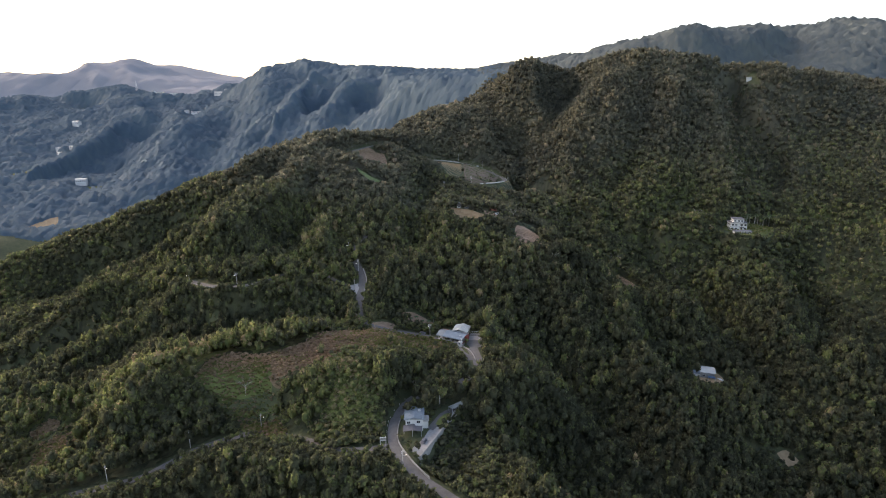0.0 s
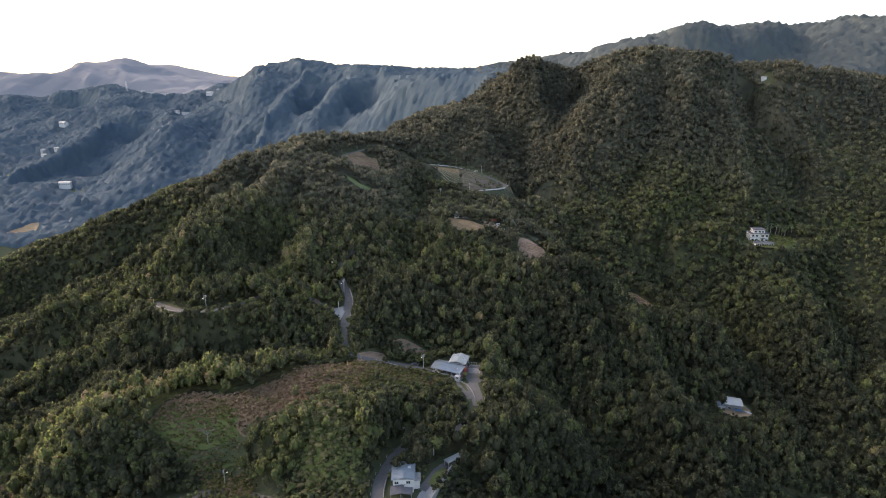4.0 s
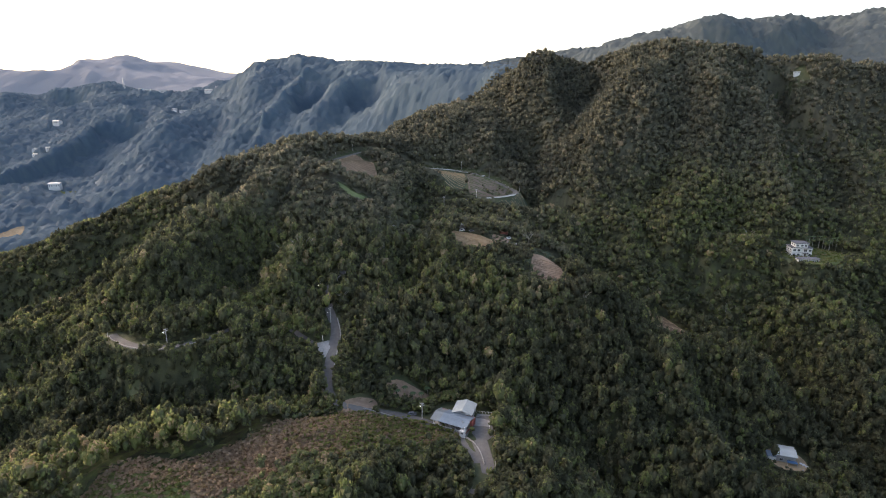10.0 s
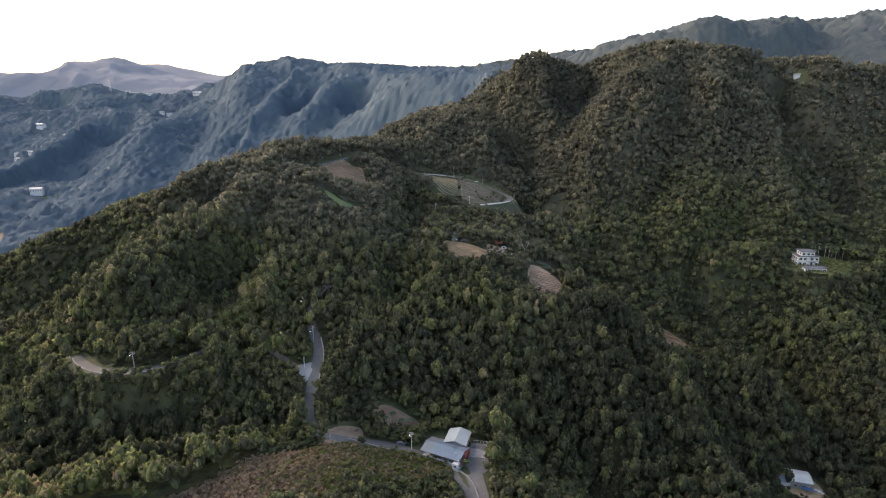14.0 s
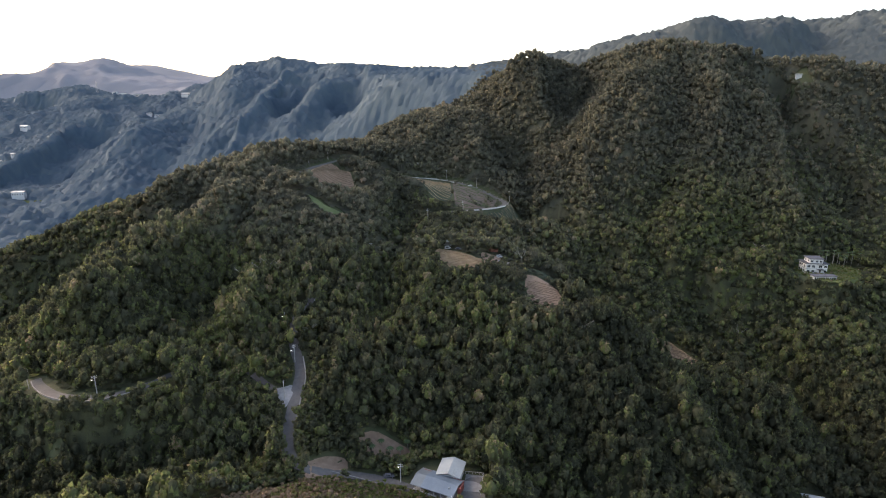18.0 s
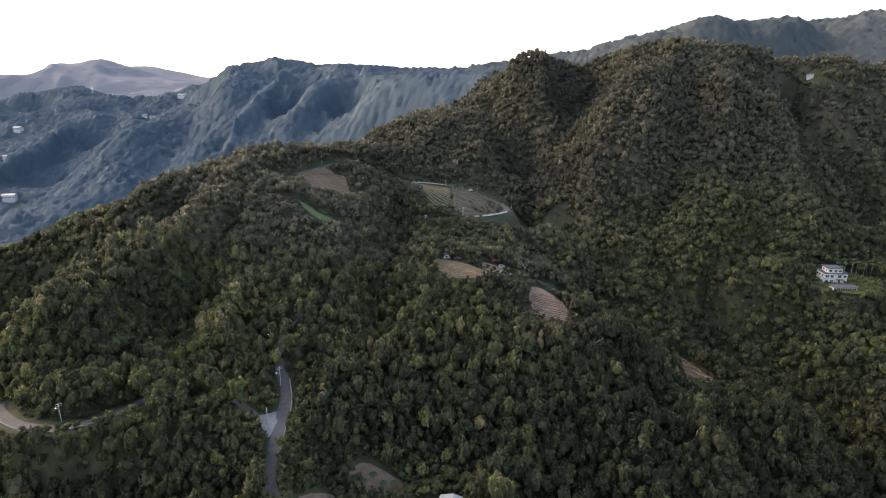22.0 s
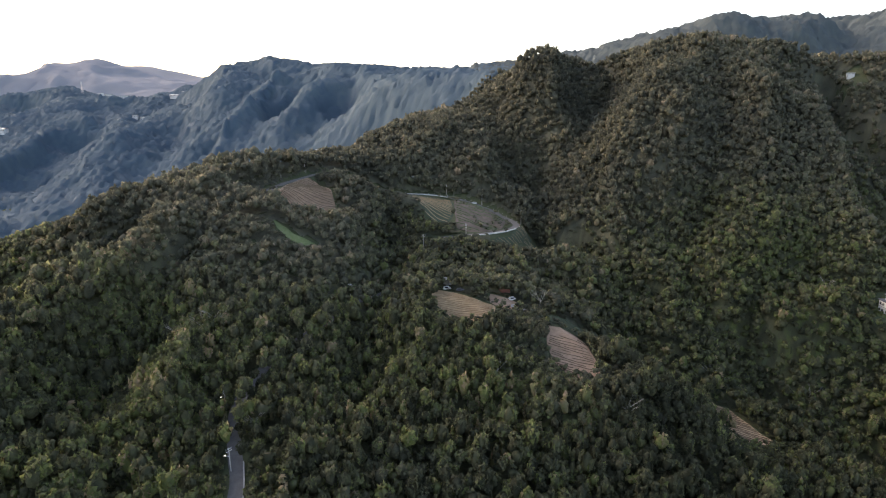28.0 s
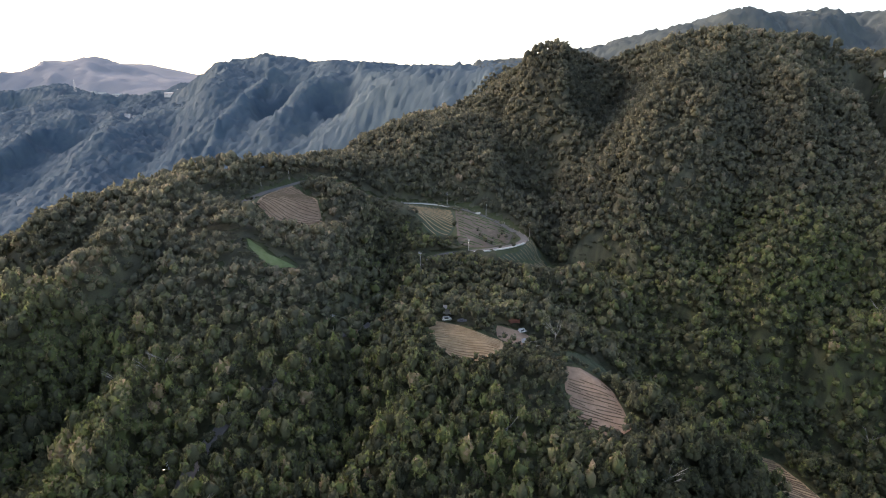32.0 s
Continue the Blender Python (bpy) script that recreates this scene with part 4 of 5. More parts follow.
def canopy(name, x0, x1, y0, y1, step, mat, label, rough=5.0):
    """Closed treetops far off: an uneven sheet over the ground, a bump for each crown."""
    xs, ys = np.arange(x0, x1, step), np.arange(y0, y1, step)
    X, Y = np.meshgrid(xs, ys)
    Q = np.column_stack([X.ravel(), Y.ravel()]) + rng.uniform(-0.35, 0.35, (X.size, 2)) * step
    lift = 4 + rng.uniform(-rough, rough, len(Q)) + 2 * vnoise(Q, 15, 31)
    edge = (X.ravel() < x0 + step) | (X.ravel() > x1 - 2 * step) | (Y.ravel() < y0 + step) | (Y.ravel() > y1 - 2 * step)
    lift[edge] = -4
    for hx, hy, w in FAR_HOUSES:
        lift[np.hypot(Q[:, 0] - hx, (Q[:, 1] - hy + 6) * 0.7) < w * 0.6 + 4] = -3
    for poly in CLEAR:
        if poly.mean(0)[1] > 900:
            lift[inside(Q, poly)] = -3
    n, m = len(xs), len(ys)
    k = (np.arange(m - 1)[:, None] * n + np.arange(n - 1)[None, :]).ravel()
    tint = np.clip(0.42 + 0.2 * vnoise(Q, 70, 33) + 0.2 * vnoise(Q, 22, 34) + rng.normal(0, 0.14, len(Q)), 0, 1)
    ob = fast_mesh(name, np.column_stack([Q, height(Q) + lift]), np.column_stack([k, k + 1, k + n + 1, k + n]), mat, tint)
    return tagged(ob, label, "forest", kind="stuff")


# Far treetops; their blue and grey is haze put into the colour.
canopy("forest_valley", -1350, 170, 890, 1985, 5.0, M_LEAF_FAR_HAZE, "forest on the ranges across the valley, haze blue painted into its colour")
canopy("forest_range", 60, 1000, 905, 1760, 5.5, M_LEAF_RANGE_HAZE, "forest on the range behind the mountain, haze grey painted into its colour")
canopy("forest_distant", -2900, -500, 2440, 3500, 20, M_RANGE_HAZE, "forest on the farthest range, pale haze blue painted into its colour", rough=5)
P = np.vstack(cheap)
forest("forest_outer", P, rng.uniform(4.2, 6.0, len(P)), FAR, M_LEAF, "dark green forest on the outer slopes", sink=-0.2, banks=False)


# shrubs on the open banks beside roads and fields, and on the grass hill
def edge_of_clearings(P):
    z = height(P)
    return sight_trim(P, z, np.full(len(P), 9.0)) < 0.75


saddle = scatter(-62, 64, 284, 362, 2.5)
P = scatter(-215, 170, 170, 480, 2.3)
P = P[open_ground(P, 0.6)]
P = P[edge_of_clearings(P)]
west_floor = scatter(-420, -110, 318, 520, 3.5)
terrace_bush = scatter(17, 52, 574, 606, 4.2)
P = np.vstack([P, saddle[open_ground(saddle, 0.5)], west_floor[open_ground(west_floor, 2.0)], terrace_bush[inside(terrace_bush, CLEAR[7]) & (vnoise(terrace_bush, 11, 71) > 0.1)]])
forest("shrubs_bank", P, rng.uniform(0.8, 1.8, len(P)), BUSH, M_LEAF, "low green shrubs on the banks below road and fields", sink=-0.2, shift=np.where(P[:, 0] < -170, 0.04, 0.16), banks=False)


def on_hill(P, names):
    hit = np.zeros(len(P), bool)
    for poly in names:
        hit |= inside(P, poly)
    return hit


P = np.vstack([scatter(-240, 15, 205, 320, 1.12), scatter(250, 310, 474, 522, 2.2)])
P = P[on_hill(P, HILL + MEADOW + LAWN)]
grass_tufts = P
brown = inside(grass_tufts, HILL[0]) * (0.38 + 0.2 * vnoise(grass_tufts, 11, 61) - 0.55 / (1 + np.exp(-(grass_tufts[:, 0] - 0.6 * (grass_tufts[:, 1] - 290) + 33) / 7)))
forest("grass_tufts", grass_tufts, rng.uniform(0.6, 1.15, len(grass_tufts)), [crown(1, 6, "round", s + 90, 0.75) for s in range(4)], M_TUFT, "uneven clumps of tall brown and green grass", sink=-0.62, tall=(0.32, 0.7), shift=brown + 0.04, banks=False)
P = np.vstack([scatter(-66, -22, 208, 268, 1.7), scatter(-12, 24, 190, 242, 2.0)])
P = P[on_hill(P, [CREEP[0].mean(0) + (CREEP[0] - CREEP[0].mean(0)) * 1.12, BANK])]
forest("creeper_clumps", P, rng.triangular(0.8, 1.2, 2.6, len(P)), BUSH, M_LEAF, "yellow-green climbing creeper in lumpy clumps", sink=-0.2, tall=(0.6, 1.1), shift=0.14 - 0.12 * (P[:, 0] > -15), banks=False)

# ---- building pieces ----
def box(bm, x0, x1, y0, y1, z0, z1):
    v = [bm.verts.new((x, y, z)) for z in (z0, z1) for y in (y0, y1) for x in (x0, x1)]
    for f in ((0, 2, 3, 1), (4, 5, 7, 6), (0, 1, 5, 4), (2, 6, 7, 3), (0, 4, 6, 2), (1, 3, 7, 5)):
        bm.faces.new([v[i] for i in f])
    return bm


def block(name, x0, x1, y0, y1, z0, z1, mat, parent, label="", bevel=0.0):
    bm = box(bmesh.new(), x0, x1, y0, y1, z0, z1)
    if bevel:
        bmesh.ops.bevel(bm, geom=list(bm.edges), offset=bevel, segments=1, affect="EDGES")
    return part(name, bm, mat, parent, label)


def tube(bm, a, b, r0, r1, sides=8):
    a, b = Vector(a), Vector(b)
    q = (b - a).to_track_quat("Z", "Y")
    rings = []
    for p, r in ((a, r0), (b, r1)):
        rings.append([bm.verts.new(p + q @ Vector((r * math.cos(2 * math.pi * k / sides), r * math.sin(2 * math.pi * k / sides), 0))) for k in range(sides)])
    for k in range(sides):
        bm.faces.new((rings[0][k], rings[0][(k + 1) % sides], rings[1][(k + 1) % sides], rings[1][k]))
    bm.faces.new(rings[0][::-1])
    bm.faces.new(rings[1])
    return bm


def sheet_roof(name, x0, x1, y0, y1, z_eave, z_ridge, mat, parent, along="y", label="", thick=0.12, rib=0.6):
    """A gable roof of ribbed sheet; the ridge runs along x or y."""
    bm = bmesh.new()
    if along == "y":
        xm = (x0 + x1) / 2
        prof = [(x0, z_eave), (xm, z_ridge), (x1, z_eave)]
        pts = lambda u, w: (u[0], w, u[1])
        lo, hi = y0, y1
    else:
        ym = (y0 + y1) / 2
        prof = [(y0, z_eave), (ym, z_ridge), (y1, z_eave)]
        pts = lambda u, w: (w, u[0], u[1])
        lo, hi = x0, x1
    for a, c in zip(prof[:-1], prof[1:]):
        for z in (0,):
            v = [bm.verts.new(pts((p[0], p[1] + dz), w)) for dz in (0, thick) for w in (lo, hi) for p in (a, c)]
            for f in ((0, 1, 3, 2), (4, 6, 7, 5), (0, 4, 5, 1), (2, 3, 7, 6), (0, 2, 6, 4), (1, 5, 7, 3)):
                bm.faces.new([v[i] for i in f])
        n = int((hi - lo) / rib)
        for k in range(n + 1):
            w = lo + (hi - lo) * k / n
            v = [bm.verts.new(pts((p[0], p[1] + dz), w + dw)) for dz in (thick, thick + 0.07) for dw in (-0.05, 0.05) for p in (a, c)]
            for f in ((4, 6, 7, 5), (0, 4, 5, 1), (2, 3, 7, 6)):
                bm.faces.new([v[i] for i in f])
    bmesh.ops.recalc_face_normals(bm, faces=list(bm.faces))
    return part(name, bm, mat, parent, label)


def window(parent, x, y, z, w, h, face, deep=0.1):
    """A dark pane in a pale frame on a wall; face: the side it looks to (-y, +y, -x or +x)."""
    sx, sy = {"-y": (0, -1), "+y": (0, 1), "-x": (-1, 0), "+x": (1, 0)}[face]
    if sy:
        f = block("window", x - w / 2 - 0.1, x + w / 2 + 0.1, min(y, y + sy * 0.08), max(y, y + sy * 0.08), z - 0.1, z + h + 0.1, M_FRAME, parent)
        block("pane", x - w / 2, x + w / 2, min(y + sy * 0.08, y + sy * 0.11), max(y + sy * 0.08, y + sy * 0.11), z, z + h, M_GLASS, f)
        block("mullion", x - 0.04, x + 0.04, min(y + sy * 0.11, y + sy * 0.15), max(y + sy * 0.11, y + sy * 0.15), z, z + h, M_FRAME, f)
    else:
        f = block("window", min(x, x + sx * 0.08), max(x, x + sx * 0.08), y - w / 2 - 0.1, y + w / 2 + 0.1, z - 0.1, z + h + 0.1, M_FRAME, parent)
        block("pane", min(x + sx * 0.08, x + sx * 0.11), max(x + sx * 0.08, x + sx * 0.11), y - w / 2, y + w / 2, z, z + h, M_GLASS, f)
        block("mullion", min(x + sx * 0.11, x + sx * 0.15), max(x + sx * 0.11, x + sx * 0.15), y - 0.04, y + 0.04, z, z + h, M_FRAME, f)
    return f


def thing(name, x, y, turn, label, category, group="", z=None):
    ob = new(name)
    ob.matrix_world = pose(x, y, ground_at(x, y) if z is None else z, 0, 0, turn)
    return tagged(ob, label, category, group)


M_FRAME = material("window_frame", [(0.4, 0.4, 0.38), (0.55, 0.55, 0.53)], 1.0, rough=0.6)
M_BRICK = material("red_brick", [(0.2, 0.08, 0.06), (0.3, 0.13, 0.1)], 1.5)
M_TARP = material("blue_tarpaulin", [(0.03, 0.08, 0.16), (0.05, 0.12, 0.22)], 1.0, rough=0.5)
M_STONE = material("wall_stone", [(0.14, 0.137, 0.13), (0.22, 0.215, 0.205), (0.3, 0.29, 0.275)], 0.5, bump=0.6, bump_scale=2)
M_LAMP = material("lamp_glass", [(0.7, 0.7, 0.65), (0.8, 0.8, 0.75)], 1.0, rough=0.3)
lamp_bsdf = M_LAMP.node_tree.nodes["Principled BSDF"]
lamp_bsdf.inputs["Emission Color"].default_value = (1.0, 0.93, 0.75, 1)
lamp_bsdf.inputs["Emission Strength"].default_value = 0.5

# ---- white house in the road bend ----
h = thing("house", -13.2, 229.5, 2, "white two-storey house with a blue-grey sheet roof", "house", z=152.4)
block("wall", -4.0, 4.0, -3.4, 5.2, -0.6, 5.6, M_WHITE, h)
block("side_room", 4.0, 6.4, -1.5, 3.0, -0.6, 3.6, M_WHITE, h, "low white side room")
block("side_room_roof", 3.95, 6.7, -1.8, 3.3, 3.6, 3.78, M_CONCRETE, h, "flat concrete roof")
sheet_roof("roof", -4.7, 4.6, -4.0, 6.2, 5.7, 6.7, M_ROOF_BLUE, h, "y", "blue-grey ribbed sheet roof")
block("balcony", 0.3, 4.0, -4.4, -3.4, 2.9, 3.1, M_CONCRETE, h)
block("parapet", 0.3, 4.0, -4.4, -4.28, 3.1, 3.9, M_WHITE, h)
sheet_roof("porch_roof", -5.0, 3.6, -8.4, -3.5, 2.7, 3.4, M_ROOF_DARK, h, "y", "dark grey porch roof")
for px in (-4.6, -0.8, 3.2):
    block("porch_post", px - 0.1, px + 0.1, -8.1, -7.9, -0.4, 2.75, M_STEEL, h)
for px, pz in ((-2.6, 3.7), (1.9, 3.9)):
    window(h, px, -3.4, pz, 1.5, 1.1, "-y")
window(h, -2.4, -3.4, 0.9, 1.5, 1.1, "-y")
block("door", 0.6, 1.6, -3.48, -3.4, 0, 2.05, M_RED, h, "dull red front door")
for py in (-1.0, 2.5):
    window(h, -4.0, py, 3.7, 1.3, 1.1, "-x")
    window(h, 4.0, py, 4.0, 1.3, 1.0, "+x")
block("water_tank", 1.6, 2.9, 2.2, 3.5, 6.35, 6.9, M_STEEL, h, "steel water tank on the roof", bevel=0.15)

c = thing("carport", 6.6, 243.6, 38, "small carport with a pale translucent sheet roof", "carport", z=152.6)
sheet_roof("roof", -4.0, 4.0, -1.5, 1.5, 2.4, 2.55, M_ROOF, c, "x", "pale sheet roof")
for px in (-3.7, 0, 3.7):
    for py in (-1.35, 1.35):
        block("post", px - 0.06, px + 0.06, py - 0.06, py + 0.06, -0.3, 2.45, M_STEEL, c)


# ---- walls, kerbs and barriers ----
def wall_along(name, points, high, thick, mat, label, category="wall", down=0.4, step=2.5):
    """A wall that follows a line; points (x, y, z)."""
    p = smooth_path(points, step)
    t = np.gradient(p[:, :2], axis=0)
    t /= np.linalg.norm(t, axis=1)[:, None]
    n = np.column_stack([t[:, 1], -t[:, 0]]) * thick / 2
    V, F = [], []
    for q, m in zip(p, n):
        V += [(q[0] - m[0], q[1] - m[1], q[2] - down), (q[0] - m[0], q[1] - m[1], q[2] + high), (q[0] + m[0], q[1] + m[1], q[2] + high), (q[0] + m[0], q[1] + m[1], q[2] - down)]
    for k in range(len(p) - 1):
        a = 4 * k
        for i in range(3):
            F.append((a + i, a + i + 1, a + i + 5, a + i + 4))
    F += [(0, 3, 2, 1), (len(V) - 4, len(V) - 3, len(V) - 2, len(V) - 1)]
    return tagged(mesh_object(name, V, F, mat), label, category, kind="structure")


wall_along("wall_retaining", [(-9.7, 205.7, 152.6), (-5.1, 215.7, 152.6), (-0.2, 226.5, 152.7), (5.3, 239.5, 152.8), (9.1, 246, 152.8)], 0.9, 0.5, M_STONE, "tall grey stone retaining wall below the yard", down=9.0)
wall_along("wall_coping", [(-9.7, 205.7, 153.52), (-5.1, 215.7, 153.52), (-0.2, 226.5, 153.62), (5.3, 239.5, 153.72), (9.1, 246, 153.72)], 0.14, 0.7, M_CONCRETE, "pale concrete coping on the retaining wall", down=0.0)
wall_along("kerb_house", [(-5.5, 194.5, 151.2), (-10.6, 200.6, 152.0), (-15.4, 208, 152.6), (-19.6, 216.5, 153), (-20.6, 226, 153), (-19.9, 235, 153), (-16.8, 245, 153.2)], 0.55, 0.3, M_CONCRETE, "pale concrete kerb wall along the road", "kerb")
wall_along("wall_restaurant", [(-2, 309.8, 159.7), (4.1, 305.2, 159.7), (9.3, 302.2, 159.6), (14.2, 297.2, 159.4), (16.9, 290.4, 159.2), (18, 283, 159)], 0.6, 0.25, M_CONCRETE, "pale low concrete wall between road and forecourt")
wall_along("wall_forecourt", [(22, 280, 159), (22.6, 288, 159.2), (22.4, 296, 159.5), (23.6, 303, 160), (24, 309, 160.2)], 0.6, 0.25, M_CONCRETE, "pale low concrete wall along the outer edge of the forecourt", down=1.5)
wall_along("kerb_saddle", [(-6.5, 309, 159.8), (-14, 311.6, 160.3), (-24, 314, 161.8), (-34, 314, 164.8)], 0.6, 0.3, M_CONCRETE, "pale concrete kerb along the saddle road", "kerb")
straight = ROADS["main"][1]
straight = straight[(straight[:, 1] > 326) & (straight[:, 1] < 372) & (straight[:, 0] < -40)]
wall_along("kerb_straight", [(x + 2.6, y, z) for x, y, z in straight[::3]], 0.5, 0.45, M_CONCRETE, "pale concrete kerb along the straight road", "kerb")
upper = ROADS["main"][1]
upper = upper[(upper[:, 1] > 600) & (upper[:, 0] > -22) & (upper[:, 0] < 30)]
wall_along("kerb_terrace", [(x - 1.2, y - 2.6, z) for x, y, z in upper[::3]], 0.5, 0.6, M_WHITE, "pale concrete edge above the terraces", "kerb")
bend = ROADS["main"][1]
bend = bend[(bend[:, 1] > 555) & (bend[:, 1] < 592) & (bend[:, 0] > 25)]
wall_along("kerb_bend", [(x + 1.6, y - 2.2, z) for x, y, z in bend[::3]], 0.45, 0.5, M_WHITE, "pale concrete kerb round the hairpin bend", "kerb")

low = ROADS["left"][1]
low = low[(low[:, 0] < -110) & (low[:, 0] > -172)]
wall_along("kerb_left", [(x, y - 2.9, z) for x, y, z in low[::3]], 0.45, 0.35, M_CONCRETE, "pale concrete kerb along the road across the slope", "kerb")

# ---- restaurant on the saddle ----
r = thing("restaurant", 6.4, 309.9, -27, "restaurant with grey-blue sheet roofs and an open dining terrace", "restaurant", z=160.0)
block("floor_slab", -8.5, 8.5, -4.8, 4.6, -1.6, 0.05, M_CONCRETE, r)
block("back_wall", -8.2, 8.2, 4.1, 4.4, 0, 3.2, M_BRICK, r, "dull brick back wall")
block("side_wall", -8.2, -7.9, 0.2, 4.1, 0, 2.9, M_BRICK, r, "dull brick side wall")
for k in range(14):
    px = -8.0 + k * 1.05
    block("baluster", px - 0.2, px + 0.2, -4.75, -4.55, 0.05, 0.62, M_WHITE, r)
block("handrail", -8.3, 6.0, -4.8, -4.5, 0.62, 0.8, M_WHITE, r, "white balustrade rail")
for k in range(6):
    px = -8.0 + k * 2.7
    block("column", px - 0.1, px + 0.1, -4.4, -4.2, 0.05, 3.0, M_STEEL, r)
block("counter", -5.5, 2.5, 1.6, 2.4, 0.05, 1.05, M_BRICK, r, "brick counter")
for k in range(4):
    t_ = block("dining_table", -6.4 + k * 3.2, -5.0 + k * 3.2, -3.0, -1.6, 0.72, 0.8, M_BARK, r)
    block("leg", -5.8 + k * 3.2, -5.6 + k * 3.2, -2.4, -2.2, 0.05, 0.72, M_BARK, t_)
sheet_roof("side_roof", -9.2, -4.9, -5.3, 5.2, 2.75, 4.1, M_ROOF_PALE, r, "x", "pale grey ribbed sheet roof")
sheet_roof("front_roof", -4.9, 3.2, -5.4, 5.2, 2.9, 4.3, M_ROOF_BLUE, r, "x", "blue-grey ribbed sheet roof")
sheet_roof("end_roof", 3.2, 8.0, -5.2, 5.0, 2.8, 4.15, M_ROOF_BLUE, r, "x", "blue-grey ribbed sheet roof")
block("roof_vent", 5.0, 5.5, -2.6, -2.1, 3.0, 4.3, M_STEEL, r, "steel roof vent", bevel=0.05)
block("kiosk", 5.6, 8.0, -6.4, -4.3, -1.0, 2.1, M_WHITE, r, "white kiosk at the corner", bevel=0.05)
window(r, 6.8, -6.4, 0.7, 1.0, 0.8, "-y")
for px in (8.4, 9.2):
    block("red_post", px - 0.2, px + 0.2, -1.4, -1.0, -0.6, 4.2, M_RED, r, "red painted post")
block("red_board", 8.7, 8.9, -1.0, 2.4, 1.2, 4.0, M_RED, r, "red sign board")
block("red_rail", 8.1, 8.4, -5.6, -1.4, 0.9, 1.2, M_RED, r, "red painted rail")
block("white_post", 7.9, 8.2, -6.3, -6.0, -0.8, 4.3, M_WHITE, r, "white sign post")

r = thing("restaurant_hall", 11.0, 316.6, -16, "hall with a pale sheet gable roof behind the restaurant", "building", z=160.1)
block("wall", -4.3, 4.3, -4.0, 5.0, -1.5, 3.4, M_WHITE, r)
sheet_roof("roof", -4.8, 4.8, -4.6, 5.6, 3.4, 4.8, M_ROOF_WHITE, r, "y", "pale grey ribbed sheet roof")
for px in (-2.6, 0, 2.6):
    window(r, px, -4.0, 1.4, 1.6, 1.0, "-y")
for py in (-2, 1.5):
    window(r, 4.3, py, 1.2, 1.6, 1.2, "+x")

d = thing("parking_deck", 19.0, 311.5, -10, "grey concrete parking deck with a railing", "deck", z=160.2)
block("slab", -3.2, 3.6, -3.6, 6.0, -2.2, 0.05, M_STONE, d)
for px, py0, py1 in ((3.5, -5.4, 5.9),):
    for k in range(8):
        y_ = py0 + (py1 - py0) * k / 7
        block("rail_post", px - 0.05, px + 0.05, y_ - 0.05, y_ + 0.05, 0.35, 1.4, M_WHITE, d)
    block("rail", px - 0.04, px + 0.04, py0, py1, 1.38, 1.46, M_WHITE, d)
    block("rail", px - 0.04, px + 0.04, py0, py1, 0.85, 0.91, M_WHITE, d)
for k in range(6):
    x_ = -3.4 + 6.7 * k / 5
    block("rail_post", x_ - 0.05, x_ + 0.05, 5.85, 5.95, 0.35, 1.4, M_WHITE, d)
block("rail", -3.4, 3.4, 5.86, 5.94, 1.38, 1.46, M_WHITE, d)

# ---- white villa ----
v = thing("villa", 269.5, 502, -8, "white three-storey villa with flat roofs on a lawn", "villa", z=182.5)
block("ground_floor", -7.0, 7.0, -4.5, 5.0, -1.0, 3.4, M_WHITE, v)
block("first_floor", -7.0, 7.0, -4.5, 5.0, 3.4, 6.8, M_WHITE, v)
block("top_floor", -4.6, 4.0, -3.6, 4.0, 7.05, 10.0, M_WHITE, v)
block("roof_slab", -7.7, 7.7, -5.2, 5.6, 6.8, 7.1, M_ROOF_DARK, v, "dark flat roof slab with overhang")
block("top_slab", -5.3, 4.7, -4.3, 4.6, 10.0, 10.35, M_ROOF_DARK, v, "dark flat roof slab with overhang")
block("cornice", -7.15, 7.15, -4.65, 5.15, 3.3, 3.55, M_CONCRETE, v)
block("porch", 0.5, 4.2, -6.3, -4.5, -0.8, 0.2, M_CONCRETE, v)
block("porch_roof", 0.3, 4.4, -6.5, -4.5, 2.9, 3.15, M_ROOF_DARK, v)
for px in (0.7, 4.0):
    block("porch_column", px - 0.18, px + 0.18, -6.2, -5.84, 0.2, 2.9, M_WHITE, v)
block("door", 1.7, 3.0, -4.58, -4.5, 0.2, 2.4, M_BARK, v, "dark wooden door")
for pz in (0.9, 4.3):
    for px in (-5.2, -2.2, 5.6):
        window(v, px, -4.5, pz, 1.7, 1.5, "-y")
    for py in (-2.5, 1.0, 3.5):
        window(v, -7.0, py, pz, 1.4, 1.4, "-x")
window(v, 2.3, -4.5, 4.2, 1.9, 1.8, "-y")
for px in (-3.2, 0.0, 2.6):
    window(v, px, -3.6, 7.8, 1.5, 1.3, "-y")
for py in (-1.5, 1.8):
    window(v, -4.6, py, 7.9, 1.3, 1.2, "-x")
block("balcony", 0.4, 4.3, -5.9, -4.5, 6.1, 6.25, M_CONCRETE, v)

a = thing("villa_annexe", 266.5, 486.5, -4, "long low white annexe with a row of arched openings", "annexe", z=182.0)
block("wall", -7.2, 7.2, -2.2, 2.4, -2.5, 2.6, M_WHITE, a)
block("roof_slab", -7.8, 7.8, -2.9, 3.0, 2.6, 2.9, M_ROOF_DARK, a, "dark flat roof")
for k in range(10):
    px = -6.3 + k * 1.4
    f = block("opening", px - 0.42, px + 0.42, -2.26, -2.2, 0.2, 1.9, M_GLASS, a, "dark opening")
    block("pier", px + 0.5, px + 0.9, -2.36, -2.2, -0.2, 2.5, M_WHITE, a)

